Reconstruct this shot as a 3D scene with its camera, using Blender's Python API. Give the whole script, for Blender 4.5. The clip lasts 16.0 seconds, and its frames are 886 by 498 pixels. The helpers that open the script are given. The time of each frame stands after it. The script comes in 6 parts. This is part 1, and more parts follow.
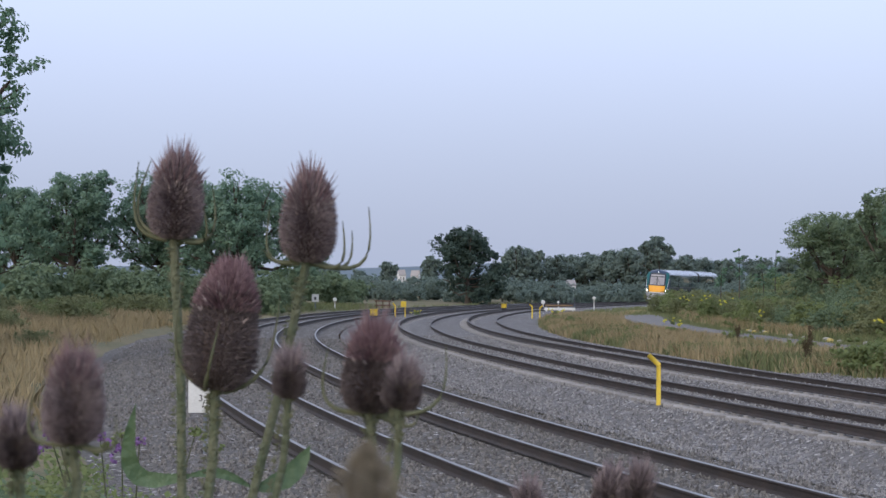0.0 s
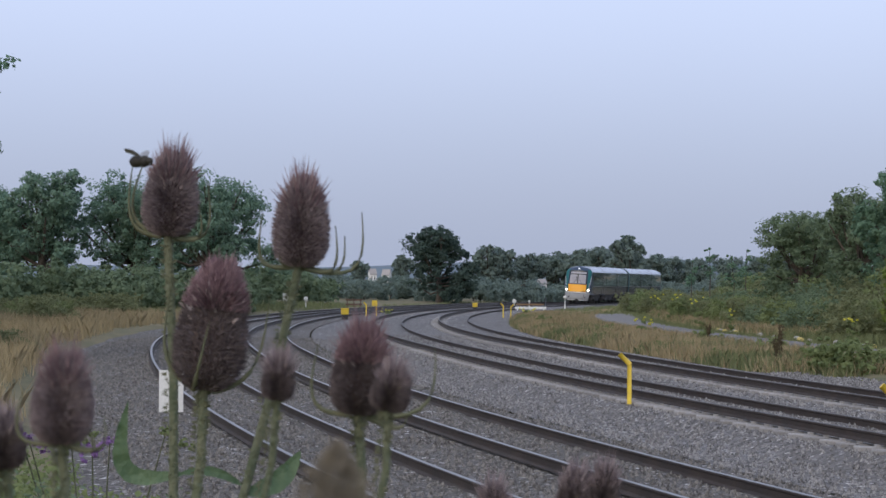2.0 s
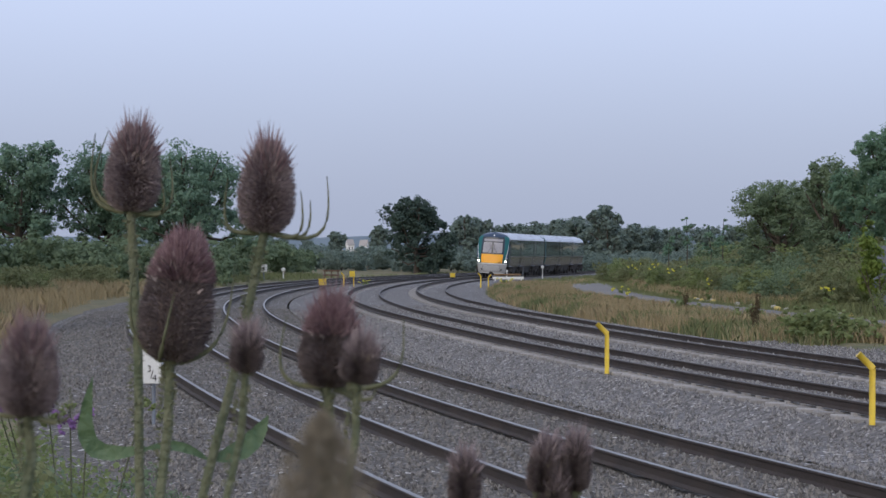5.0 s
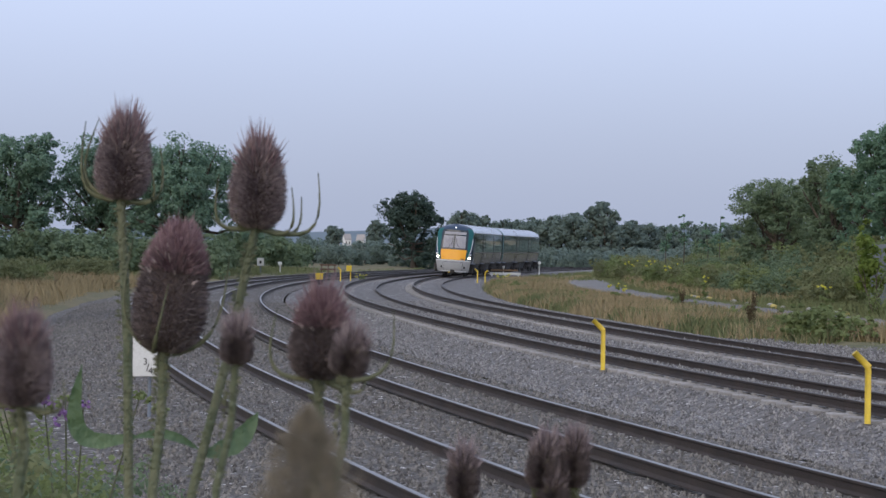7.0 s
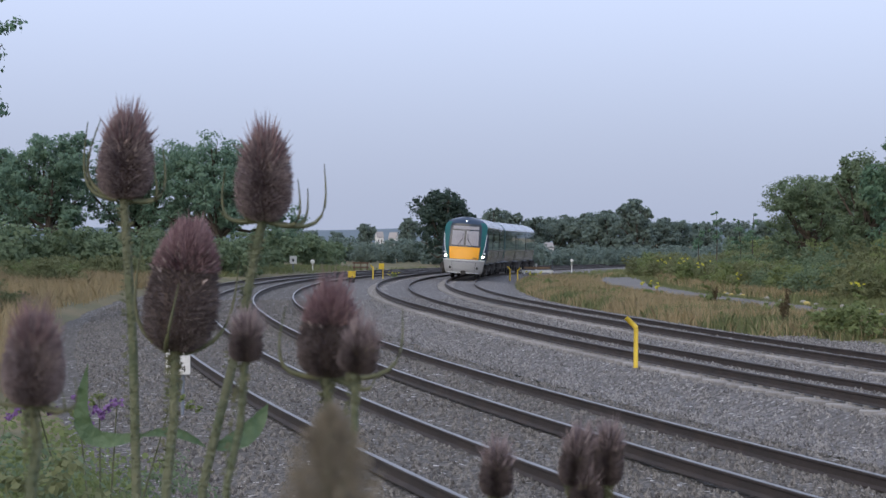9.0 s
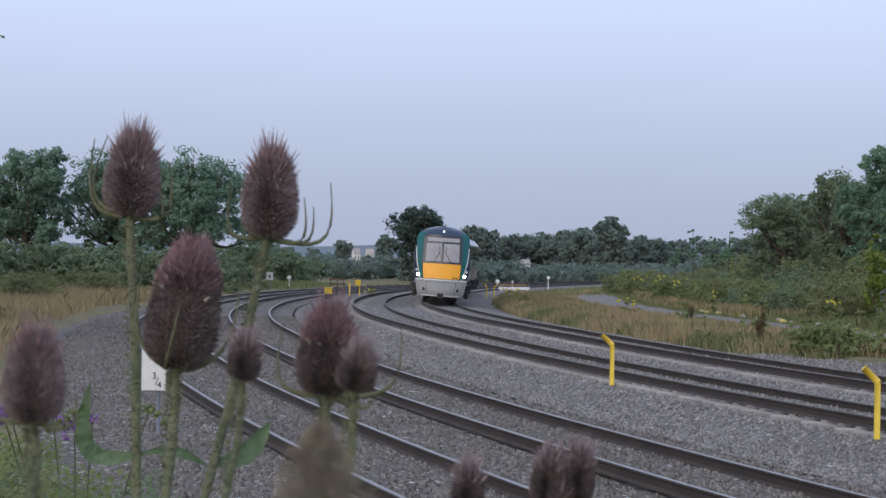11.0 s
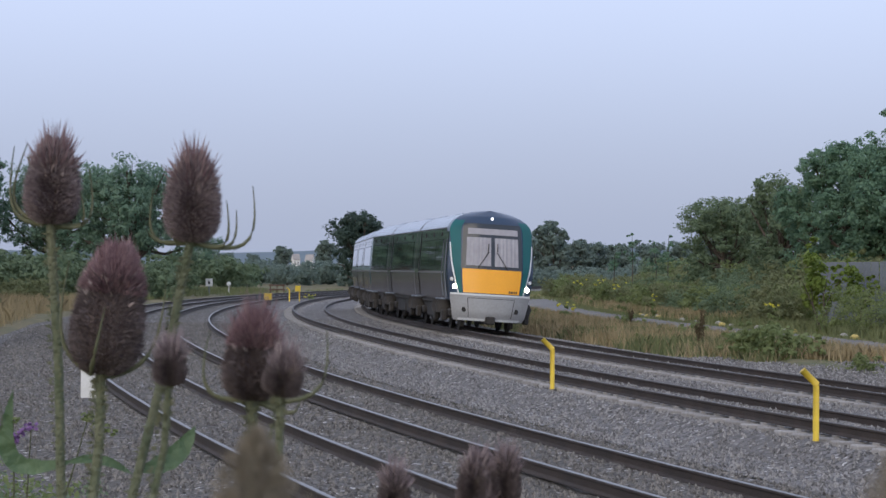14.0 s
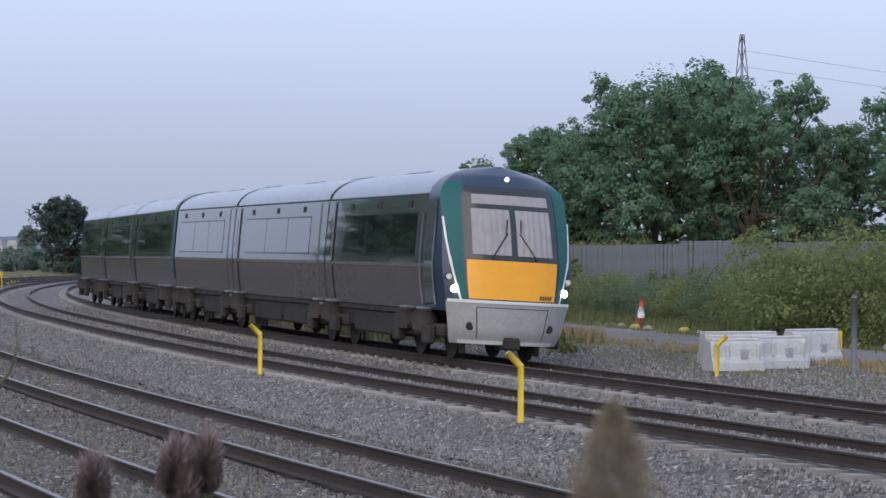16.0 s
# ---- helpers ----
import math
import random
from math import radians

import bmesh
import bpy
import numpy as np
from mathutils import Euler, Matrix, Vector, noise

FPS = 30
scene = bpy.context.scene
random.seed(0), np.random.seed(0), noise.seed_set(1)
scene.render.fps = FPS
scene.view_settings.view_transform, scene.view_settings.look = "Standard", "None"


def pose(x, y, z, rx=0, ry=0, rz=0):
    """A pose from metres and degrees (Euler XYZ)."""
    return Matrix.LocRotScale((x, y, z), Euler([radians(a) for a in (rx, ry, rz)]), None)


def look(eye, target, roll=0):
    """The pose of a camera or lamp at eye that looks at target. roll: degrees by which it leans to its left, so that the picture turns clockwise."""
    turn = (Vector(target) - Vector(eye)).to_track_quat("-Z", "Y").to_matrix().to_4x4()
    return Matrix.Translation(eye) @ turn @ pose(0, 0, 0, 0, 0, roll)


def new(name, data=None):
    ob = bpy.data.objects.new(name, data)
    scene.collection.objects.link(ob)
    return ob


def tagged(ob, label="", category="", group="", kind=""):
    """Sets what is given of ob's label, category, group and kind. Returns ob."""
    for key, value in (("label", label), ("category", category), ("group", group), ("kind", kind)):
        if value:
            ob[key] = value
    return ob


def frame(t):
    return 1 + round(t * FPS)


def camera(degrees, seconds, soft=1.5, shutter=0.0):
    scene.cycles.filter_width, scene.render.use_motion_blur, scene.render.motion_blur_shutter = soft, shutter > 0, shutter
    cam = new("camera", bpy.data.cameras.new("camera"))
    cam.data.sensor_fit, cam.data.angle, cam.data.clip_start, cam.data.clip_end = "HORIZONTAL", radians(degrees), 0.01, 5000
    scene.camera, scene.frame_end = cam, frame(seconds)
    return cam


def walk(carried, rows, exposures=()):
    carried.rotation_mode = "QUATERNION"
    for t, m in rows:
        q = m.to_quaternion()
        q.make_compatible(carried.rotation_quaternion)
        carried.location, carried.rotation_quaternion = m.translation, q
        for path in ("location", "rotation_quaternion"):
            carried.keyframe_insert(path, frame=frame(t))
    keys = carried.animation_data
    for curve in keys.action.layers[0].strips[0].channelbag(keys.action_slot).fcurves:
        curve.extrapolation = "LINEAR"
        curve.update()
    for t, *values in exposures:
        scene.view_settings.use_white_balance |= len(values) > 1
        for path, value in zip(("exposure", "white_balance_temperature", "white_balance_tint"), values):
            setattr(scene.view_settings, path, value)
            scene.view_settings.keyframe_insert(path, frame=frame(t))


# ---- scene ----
# ------------------------------------------------------------------ camera
EYE_Z = 2.4546
PATH = [(0, 90.685, -0.325, 1.406), (0.5, 91.121, -0.536, 1.241), (1, 90.765, -0.586, 0.498), (1.5, 90.968, -0.446, 0.467),
        (2, 90.664, -0.330, 0.645), (2.5, 90.600, -0.426, 0.749), (3, 90.596, -0.292, 0.856), (3.5, 90.461, -0.258, 0.987),
        (4, 90.456, -0.304, 0.974), (4.5, 90.244, -0.248, 0.670), (5, 89.886, -0.117, 0.052), (5.2, 89.885, -0.099, -0.102),
        (7.3, 89.754, -0.619, -0.017), (7.5, 89.841, -0.540, -0.105), (8, 89.672, -0.480, -0.012), (8.5, 89.736, -0.366, 0.485),
        (9, 89.694, -0.457, 0.825), (11.5, 90.366, -0.696, 0.139), (12, 90.532, -0.683, 0.287), (12.5, 90.437, -0.588, -0.004),
        (13, 90.422, -0.372, -0.024), (13.5, 90.304, -0.354, -0.602), (14, 90.289, -0.347, -1.370), (14.5, 90.252, -0.406, -1.859),
        (15, 90.328, -0.371, -3.753), (15.5, 89.815, -0.085, -7.187), (16, 89.922, -0.153, -9.056)]
cam = camera(23.0, 16.0, soft=1.5)
cam.data.dof.use_dof, cam.data.dof.focus_distance, cam.data.dof.aperture_fstop = True, 55.0, 62.0
walk(cam, [(t, pose(0, 0, EYE_Z, rx, ry, rz)) for t, rx, ry, rz in PATH],
     exposures=((0, 0.36), (1, 0.22), (2, 0.20), (5, 0.18), (7.5, 0.27), (9, 0.31), (11.5, 0.25), (13.5, 0.23), (16, 0.25)))

# ------------------------------------------------------------------ world and light
world = bpy.data.worlds.new("overcast_evening")
scene.world = world
world.use_nodes = True
wn, wl = world.node_tree.nodes, world.node_tree.links
wn.clear()
sky = wn.new("ShaderNodeTexSky")
sky.sky_type, sky.sun_disc = "NISHITA", False
sky.sun_elevation, sky.sun_rotation = radians(32), radians(215)
sky.air_density, sky.dust_density, sky.ozone_density = 1.0, 2.0, 2.0
coord = wn.new("ShaderNodeTexCoord")
sep = wn.new("ShaderNodeSeparateXYZ")
ramp = wn.new("ShaderNodeValToRGB")
ramp.color_ramp.interpolation = "EASE"
ramp.color_ramp.elements[0].position, ramp.color_ramp.elements[0].color = 0.0, (0.375, 0.425, 0.575, 1)
ramp.color_ramp.elements[1].position, ramp.color_ramp.elements[1].color = 0.16, (0.61, 0.70, 0.955, 1)
cloud = wn.new("ShaderNodeTexNoise")
cloud.inputs["Scale"].default_value, cloud.inputs["Detail"].default_value = 2.2, 3.0
soften = wn.new("ShaderNodeMapRange")
soften.inputs["To Min"].default_value, soften.inputs["To Max"].default_value = 0.94, 1.06
tint = wn.new("ShaderNodeMix")
tint.data_type, tint.blend_type = "RGBA", "MULTIPLY"
tint.inputs["Factor"].default_value = 1.0
veil = wn.new("ShaderNodeMix")
veil.data_type, veil.inputs["Factor"].default_value = "RGBA", 0.9
dim = wn.new("ShaderNodeVectorMath")
dim.operation, dim.inputs["Scale"].default_value = "SCALE", 0.09
bg, wo = wn.new("ShaderNodeBackground"), wn.new("ShaderNodeOutputWorld")
wl.new(coord.outputs["Generated"], sep.inputs[0])
wl.new(sep.outputs["Z"], ramp.inputs["Fac"])
wl.new(coord.outputs["Generated"], cloud.inputs["Vector"])
wl.new(cloud.outputs["Fac"], soften.inputs["Value"])
wl.new(ramp.outputs["Color"], tint.inputs["A"])
wl.new(soften.outputs["Result"], tint.inputs["B"])
wl.new(sky.outputs["Color"], dim.inputs[0])
wl.new(dim.outputs[0], veil.inputs["A"])
wl.new(tint.outputs["Result"], veil.inputs["B"])
wl.new(veil.outputs["Result"], bg.inputs["Color"])
bg.inputs["Strength"].default_value = 1.0
wl.new(bg.outputs[0], wo.inputs["Surface"])

sun = new("sun", bpy.data.lights.new("sun", "SUN"))
sun.data.energy, sun.data.angle, sun.data.color = 1.25, radians(60), (1.0, 0.87, 0.68)
sun.matrix_world = look((-30, -40, 38), (0, 20, 0))


# ------------------------------------------------------------------ materials
def mat(name, color, rough=0.8, metal=0.0, vary=None, scale=3.0, fine=40.0, bump=0.0, bump_scale=60.0, per="", spec=0.5, emit=0.0, coat=0.0, own=0.9):
    """Two scales of colour variation between color and vary, fine relief, and per-object or per-island tone."""
    m = bpy.data.materials.new(name)
    m.use_nodes = True
    n, l = m.node_tree.nodes, m.node_tree.links
    b = n["Principled BSDF"]
    b.inputs["Roughness"].default_value, b.inputs["Metallic"].default_value = rough, metal
    b.inputs["Specular IOR Level"].default_value = spec
    b.inputs["Coat Weight"].default_value = coat
    b.inputs["Base Color"].default_value = (*color, 1)
    if emit:
        b.inputs["Emission Color"].default_value, b.inputs["Emission Strength"].default_value = (*color, 1), emit
    tc = n.new("ShaderNodeTexCoord")
    if vary:
        big, small = n.new("ShaderNodeTexNoise"), n.new("ShaderNodeTexNoise")
        big.inputs["Scale"].default_value, small.inputs["Scale"].default_value = scale, fine
        small.inputs["Detail"].default_value = 4
        add = n.new("ShaderNodeMath")
        add.operation, add.use_clamp = "ADD", True
        mix = n.new("ShaderNodeMix")
        mix.data_type = "RGBA"
        mix.inputs["A"].default_value, mix.inputs["B"].default_value = (*color, 1), (*vary, 1)
        rg = n.new("ShaderNodeMapRange")
        rg.inputs["From Min"].default_value, rg.inputs["From Max"].default_value = 0.72, 1.28
        l.new(tc.outputs["Object"], big.inputs["Vector"])
        l.new(tc.outputs["Object"], small.inputs["Vector"])
        l.new(big.outputs["Fac"], add.inputs[0])
        l.new(small.outputs["Fac"], add.inputs[1])
        add.use_clamp = False
        l.new(add.outputs[0], rg.inputs["Value"])
        fac = rg.outputs["Result"]
        if per:
            src = n.new("ShaderNodeObjectInfo" if per == "object" else "ShaderNodeNewGeometry")
            rnd = src.outputs["Random" if per == "object" else "Random Per Island"]
            av = n.new("ShaderNodeMath")
            av.operation = "MULTIPLY_ADD"
            av.inputs[1].default_value, av.inputs[2].default_value = own, -own / 2
            l.new(rnd, av.inputs[0])
            sm = n.new("ShaderNodeMath")
            sm.operation, sm.use_clamp = "ADD", True
            l.new(fac, sm.inputs[0])
            l.new(av.outputs[0], sm.inputs[1])
            fac = sm.outputs[0]
        l.new(fac, mix.inputs["Factor"])
        l.new(mix.outputs["Result"], b.inputs["Base Color"])
    if bump:
        t = n.new("ShaderNodeTexNoise")
        t.inputs["Scale"].default_value, t.inputs["Detail"].default_value = bump_scale, 5
        bp = n.new("ShaderNodeBump")
        bp.inputs["Strength"].default_value, bp.inputs["Distance"].default_value = bump, 0.02
        l.new(tc.outputs["Object"], t.inputs["Vector"])
        l.new(t.outputs["Fac"], bp.inputs["Height"])
        l.new(bp.outputs["Normal"], b.inputs["Normal"])
    return m


def leafy(name, color, vary, through_light=0.46):
    """Foliage: diffuse leaf with some light passing through, tone per leaf."""
    m = mat(name, color, 0.75, vary=vary, scale=0.55, fine=3.0, per="island", spec=0.22, own=0.30)
    n, l = m.node_tree.nodes, m.node_tree.links
    b, out = n["Principled BSDF"], n["Material Output"]
    tr, mx = n.new("ShaderNodeBsdfTranslucent"), n.new("ShaderNodeMixShader")
    mx.inputs["Fac"].default_value = through_light
    src = b.inputs["Base Color"].links[0].from_socket
    l.new(src, tr.inputs["Color"])
    l.new(b.outputs[0], mx.inputs[1])
    l.new(tr.outputs[0], mx.inputs[2])
    l.new(mx.outputs[0], out.inputs["Surface"])
    return m


def ballast_mat(name, a, b_, dirt):
    """Crushed stone: cells of single stones with their own tone and relief, and broad dirty patches."""
    m = mat(name, a, 0.9)
    n, l = m.node_tree.nodes, m.node_tree.links
    b = n["Principled BSDF"]
    tc = n.new("ShaderNodeTexCoord")
    cell = n.new("ShaderNodeTexVoronoi")
    cell.inputs["Scale"].default_value = 15.0
    rnd = n.new("ShaderNodeSeparateColor")
    r = n.new("ShaderNodeValToRGB")
    r.color_ramp.elements[0].color, r.color_ramp.elements[1].color = (*a, 1), (*b_, 1)
    r.color_ramp.elements[0].position, r.color_ramp.elements[1].position = 0.1, 0.95
    e = r.color_ramp.elements.new(0.975)
    e.color = (0.62, 0.6, 0.58, 1)
    big = n.new("ShaderNodeTexNoise")
    big.inputs["Scale"].default_value, big.inputs["Detail"].default_value = 0.45, 6
    rg = n.new("ShaderNodeMapRange")
    rg.inputs["From Min"].default_value, rg.inputs["From Max"].default_value = 0.4, 0.75
    mx = n.new("ShaderNodeMix")
    mx.data_type = "RGBA"
    mx.inputs["B"].default_value = (*dirt, 1)
    bp = n.new("ShaderNodeBump")
    bp.inputs["Strength"].default_value, bp.inputs["Distance"].default_value, bp.invert = 1.0, 0.05, True
    for node in (cell, big):
        l.new(tc.outputs["Object"], node.inputs["Vector"])
    l.new(cell.outputs["Color"], rnd.inputs[0])
    l.new(rnd.outputs[0], r.inputs["Fac"])
    l.new(big.outputs["Fac"], rg.inputs["Value"])
    l.new(rg.outputs["Result"], mx.inputs["Factor"])
    l.new(r.outputs["Color"], mx.inputs["A"])
    l.new(mx.outputs["Result"], b.inputs["Base Color"])
    l.new(cell.outputs["Distance"], bp.inputs["Height"])
    l.new(bp.outputs["Normal"], b.inputs["Normal"])
    return m


M = {}
M["ballast"] = ballast_mat("clean_ballast", (0.070, 0.066, 0.064), (0.255, 0.243, 0.236), (0.128, 0.119, 0.112))
M["ballast_old"] = ballast_mat("dirty_ballast", (0.056, 0.050, 0.046), (0.185, 0.172, 0.156), (0.096, 0.086, 0.074))
M["stone"] = mat("loose_stone", (0.070, 0.066, 0.066), 0.9, vary=(0.33, 0.32, 0.31), scale=30, fine=90, per="island", bump=0.4)
M["stone_old"] = mat("dirty_loose_stone", (0.062, 0.057, 0.053), 0.95, vary=(0.25, 0.235, 0.215), scale=30, fine=90, per="island", bump=0.4)
M["earth"] = mat("grassy_earth", (0.075, 0.085, 0.035), 0.95, vary=(0.20, 0.155, 0.08), scale=0.12, fine=2.0, bump=0.8, bump_scale=6)
M["tarmac"] = mat("worn_tarmac", (0.125, 0.119, 0.112), 0.92, vary=(0.19, 0.18, 0.168), scale=0.4, fine=30, bump=0.3)
M["rail_side"] = mat("rusty_rail_steel", (0.028, 0.022, 0.02), 0.75, vary=(0.055, 0.04, 0.032), scale=2, fine=40, bump=0.3)
M["rail_top"] = mat("polished_rail_head", (0.25, 0.24, 0.23), 0.36, 0.9, vary=(0.15, 0.135, 0.12), scale=1, fine=30)
M["rail_top_dull"] = mat("dull_rail_head", (0.085, 0.074, 0.068), 0.55, 0.4, vary=(0.055, 0.046, 0.040), scale=1, fine=30)
M["concrete"] = mat("sleeper_concrete", (0.20, 0.19, 0.18), 0.9, vary=(0.33, 0.315, 0.30), scale=2, fine=50, bump=0.3, per="object")
M["stone_yellow"] = mat("flaking_yellow_paint", (0.56, 0.43, 0.10), 0.8, vary=(0.36, 0.30, 0.14), scale=5, fine=25, bump=0.3)
M["yellow"] = mat("yellow_enamel", (0.70, 0.50, 0.035), 0.55, vary=(0.56, 0.39, 0.04), scale=4, fine=60, bump=0.05)
M["white"] = mat("white_paint", (0.74, 0.74, 0.72), 0.6, vary=(0.60, 0.60, 0.57), scale=3, fine=40)
M["black"] = mat("black_enamel", (0.015, 0.015, 0.016), 0.55, vary=(0.03, 0.03, 0.03), scale=5, fine=50)
M["grey_steel"] = mat("galvanised_steel", (0.125, 0.145, 0.175), 0.65, 0.25, vary=(0.175, 0.195, 0.225), scale=1.2, fine=30)
M["bark"] = mat("bark", (0.065, 0.052, 0.04), 0.95, vary=(0.11, 0.09, 0.07), scale=2, fine=14, bump=0.8, bump_scale=12)
# Oak green, raised somewhat above its own tone in place of haze.
M["leaf_oak"] = leafy("oak_leaf", (0.126, 0.220, 0.148), (0.208, 0.322, 0.206))
# Oaks some 190 m off: leaf green lightened to carry the haze before them.
M["leaf_mid_hazed"] = leafy("field_oak_leaf_hazed", (0.136, 0.226, 0.164), (0.218, 0.318, 0.222))
M["leaf_light"] = leafy("ash_leaf", (0.138, 0.196, 0.116), (0.214, 0.276, 0.165))
# Far foliage: pale and bluish because distance haze is mixed into the base colour.
M["leaf_far_hazed"] = leafy("distant_leaf_hazed", (0.180, 0.240, 0.210), (0.218, 0.278, 0.240))
M["leaf_dark"] = leafy("dark_needle", (0.058, 0.092, 0.078), (0.095, 0.138, 0.108))
M["leaf_bush"] = leafy("bramble_leaf", (0.160, 0.212, 0.090), (0.262, 0.302, 0.130))
M["leaf_olive"] = leafy("dry_bush_leaf", (0.170, 0.200, 0.098), (0.265, 0.275, 0.145))
M["leaf_lime"] = leafy("young_leaf", (0.14, 0.20, 0.04), (0.22, 0.28, 0.07))
M["grass_gold"] = leafy("dry_grass", (0.275, 0.222, 0.126), (0.43, 0.350, 0.210), 0.2)
M["grass_green"] = leafy("green_grass", (0.135, 0.165, 0.075), (0.22, 0.235, 0.115), 0.2)
M["ragwort"] = leafy("ragwort_flower", (0.56, 0.52, 0.06), (0.70, 0.66, 0.12), 0.2)
M["dock"] = leafy("dry_dock_seed", (0.085, 0.070, 0.040), (0.15, 0.115, 0.065), 0.1)
M["purple_flower"] = leafy("buddleia_flower", (0.19, 0.10, 0.26), (0.28, 0.16, 0.36), 0.2)
M["teasel"] = mat("teasel_bristle", (0.150, 0.116, 0.128), 0.8, vary=(0.37, 0.305, 0.305), scale=60, fine=300, per="island", spec=0.2)
M["teasel_pink"] = mat("pink_teasel_bristle", (0.168, 0.098, 0.116), 0.8, vary=(0.37, 0.258, 0.272), scale=60, fine=300, per="island", spec=0.2)
M["teasel_tip"] = mat("dark_red_bristle", (0.150, 0.092, 0.104), 0.75, vary=(0.30, 0.212, 0.215), scale=60, fine=300, per="island", spec=0.25)
M["teasel_dark"] = mat("dark_bristle", (0.080, 0.064, 0.067), 0.8, vary=(0.205, 0.168, 0.167), scale=60, fine=300, per="island", spec=0.2)
M["floret"] = mat("withered_floret", (0.36, 0.28, 0.27), 0.8, vary=(0.52, 0.44, 0.41), scale=60, fine=300, per="island")
M["teasel_old"] = mat("dry_seed_bristle", (0.19, 0.165, 0.125), 0.85, vary=(0.29, 0.25, 0.19), scale=40, fine=200, per="island", spec=0.2)
M["teasel_core"] = mat("teasel_core", (0.088, 0.062, 0.062), 0.9, vary=(0.15, 0.115, 0.105), scale=150, fine=600, bump=0.5, bump_scale=500)
M["stem"] = mat("prickly_stem", (0.088, 0.110, 0.060), 0.75, vary=(0.165, 0.172, 0.105), scale=25, fine=140, bump=0.4, bump_scale=300)
M["bract"] = mat("green_bract", (0.075, 0.090, 0.048), 0.7, vary=(0.15, 0.15, 0.085), scale=40, fine=200)
M["plant_leaf"] = mat("teasel_leaf", (0.050, 0.100, 0.045), 0.55, vary=(0.10, 0.16, 0.078), scale=30, fine=150, bump=0.3, bump_scale=120)
# train paint
M["t_roof"] = mat("silver_roof_paint", (0.27, 0.30, 0.35), 0.26, 0.35, vary=(0.22, 0.25, 0.30), scale=0.5, fine=8, coat=0.3)
M["t_band"] = mat("dark_glossy_side", (0.056, 0.072, 0.076), 0.07, 0.0, vary=(0.072, 0.088, 0.090), scale=0.4, fine=6, coat=0.8, spec=0.7)
M["t_lower"] = mat("grey_lower_side", (0.088, 0.083, 0.088), 0.22, 0.0, vary=(0.115, 0.106, 0.106), scale=0.5, fine=9, spec=0.6)
M["t_line"] = mat("side_moulding", (0.20, 0.19, 0.18), 0.4, 0.4, vary=(0.15, 0.14, 0.13), scale=1, fine=10)
M["t_teal"] = mat("teal_paint", (0.012, 0.115, 0.118), 0.5, vary=(0.010, 0.10, 0.105), scale=1, fine=20, spec=0.3)
M["t_blue"] = mat("dark_blue_paint", (0.018, 0.042, 0.085), 0.3, vary=(0.016, 0.034, 0.07), scale=1, fine=20, coat=0.1)
M["t_yellow"] = mat("warning_yellow", (0.93, 0.42, 0.018), 0.4, vary=(0.86, 0.38, 0.016), scale=1.5, fine=20, coat=0.2)
M["t_cowl"] = mat("silver_grey_cowl", (0.42, 0.43, 0.44), 0.45, 0.1, vary=(0.34, 0.34, 0.34), scale=1.2, fine=14)
M["t_white"] = mat("white_edge", (0.68, 0.70, 0.70), 0.4)
M["t_dark"] = mat("underframe_dirt", (0.022, 0.020, 0.019), 0.85, vary=(0.05, 0.045, 0.04), scale=3, fine=30, bump=0.3)
M["t_tank"] = mat("underframe_box", (0.034, 0.031, 0.029), 0.85, vary=(0.018, 0.017, 0.016), scale=2, fine=20)
M["t_glass"] = mat("tinted_glass", (0.012, 0.015, 0.016), 0.04, spec=1.0, coat=1.0)
M["t_screen"] = mat("windscreen_surround", (0.024, 0.030, 0.036), 0.12, spec=0.6)
M["curtain"] = mat("pale_cab_blind", (0.36, 0.35, 0.37), 0.8, vary=(0.30, 0.29, 0.31), scale=2, fine=8)
M["lamp_on"] = mat("lit_headlamp", (1.0, 0.80, 0.50), 0.3, emit=26.0)
M["lamp_dim"] = mat("marker_lamp", (0.6, 0.62, 0.66), 0.3, emit=0.04)
M["lamp_top"] = mat("top_lamp", (0.95, 0.97, 1.0), 0.3, emit=1.1)
M["red"] = mat("orange_red_plastic", (0.62, 0.06, 0.03), 0.5, vary=(0.5, 0.05, 0.03), scale=6, fine=40)
# Blue for the shaded edge of the traffic cone.
M["cone_shade"] = mat("bluish_cone_shade", (0.10, 0.13, 0.40), 0.5)
M["plastic"] = mat("white_plastic", (0.55, 0.56, 0.57), 0.45, vary=(0.40, 0.41, 0.42), scale=2.5, fine=14, bump=0.1)
# Darker grey for the shade inside the barrier slots.
M["plastic_slot_shade"] = mat("slot_shade_plastic", (0.40, 0.41, 0.45), 0.6, vary=(0.26, 0.27, 0.31), scale=4, fine=20)
M["wall_white"] = mat("white_render", (0.72, 0.71, 0.68), 0.8, vary=(0.62, 0.60, 0.58), scale=0.5, fine=5)
M["slate"] = mat("roof_slate", (0.30, 0.29, 0.29), 0.8, vary=(0.36, 0.33, 0.31), scale=0.7, fine=8)
# The blue of the hills is aerial haze, given as surface colour.
M["hill"] = mat("distant_hill_hazed", (0.10, 0.14, 0.17), 0.95, vary=(0.13, 0.17, 0.19), scale=0.01, fine=0.08)
M["bee"] = mat("dark_insect", (0.012, 0.011, 0.010), 0.7, vary=(0.03, 0.025, 0.015), scale=200, fine=900)
M["wing"] = mat("smoky_wing", (0.22, 0.22, 0.22), 0.3)


# ------------------------------------------------------------------ building helpers
def mesh_of(name, verts, faces, smooth=False):
    me = bpy.data.meshes.new(name)
    me.from_pydata([tuple(v) for v in verts], [], faces)
    if smooth:
        me.polygons.foreach_set("use_smooth", [True] * len(me.polygons))
    me.update()
    return me


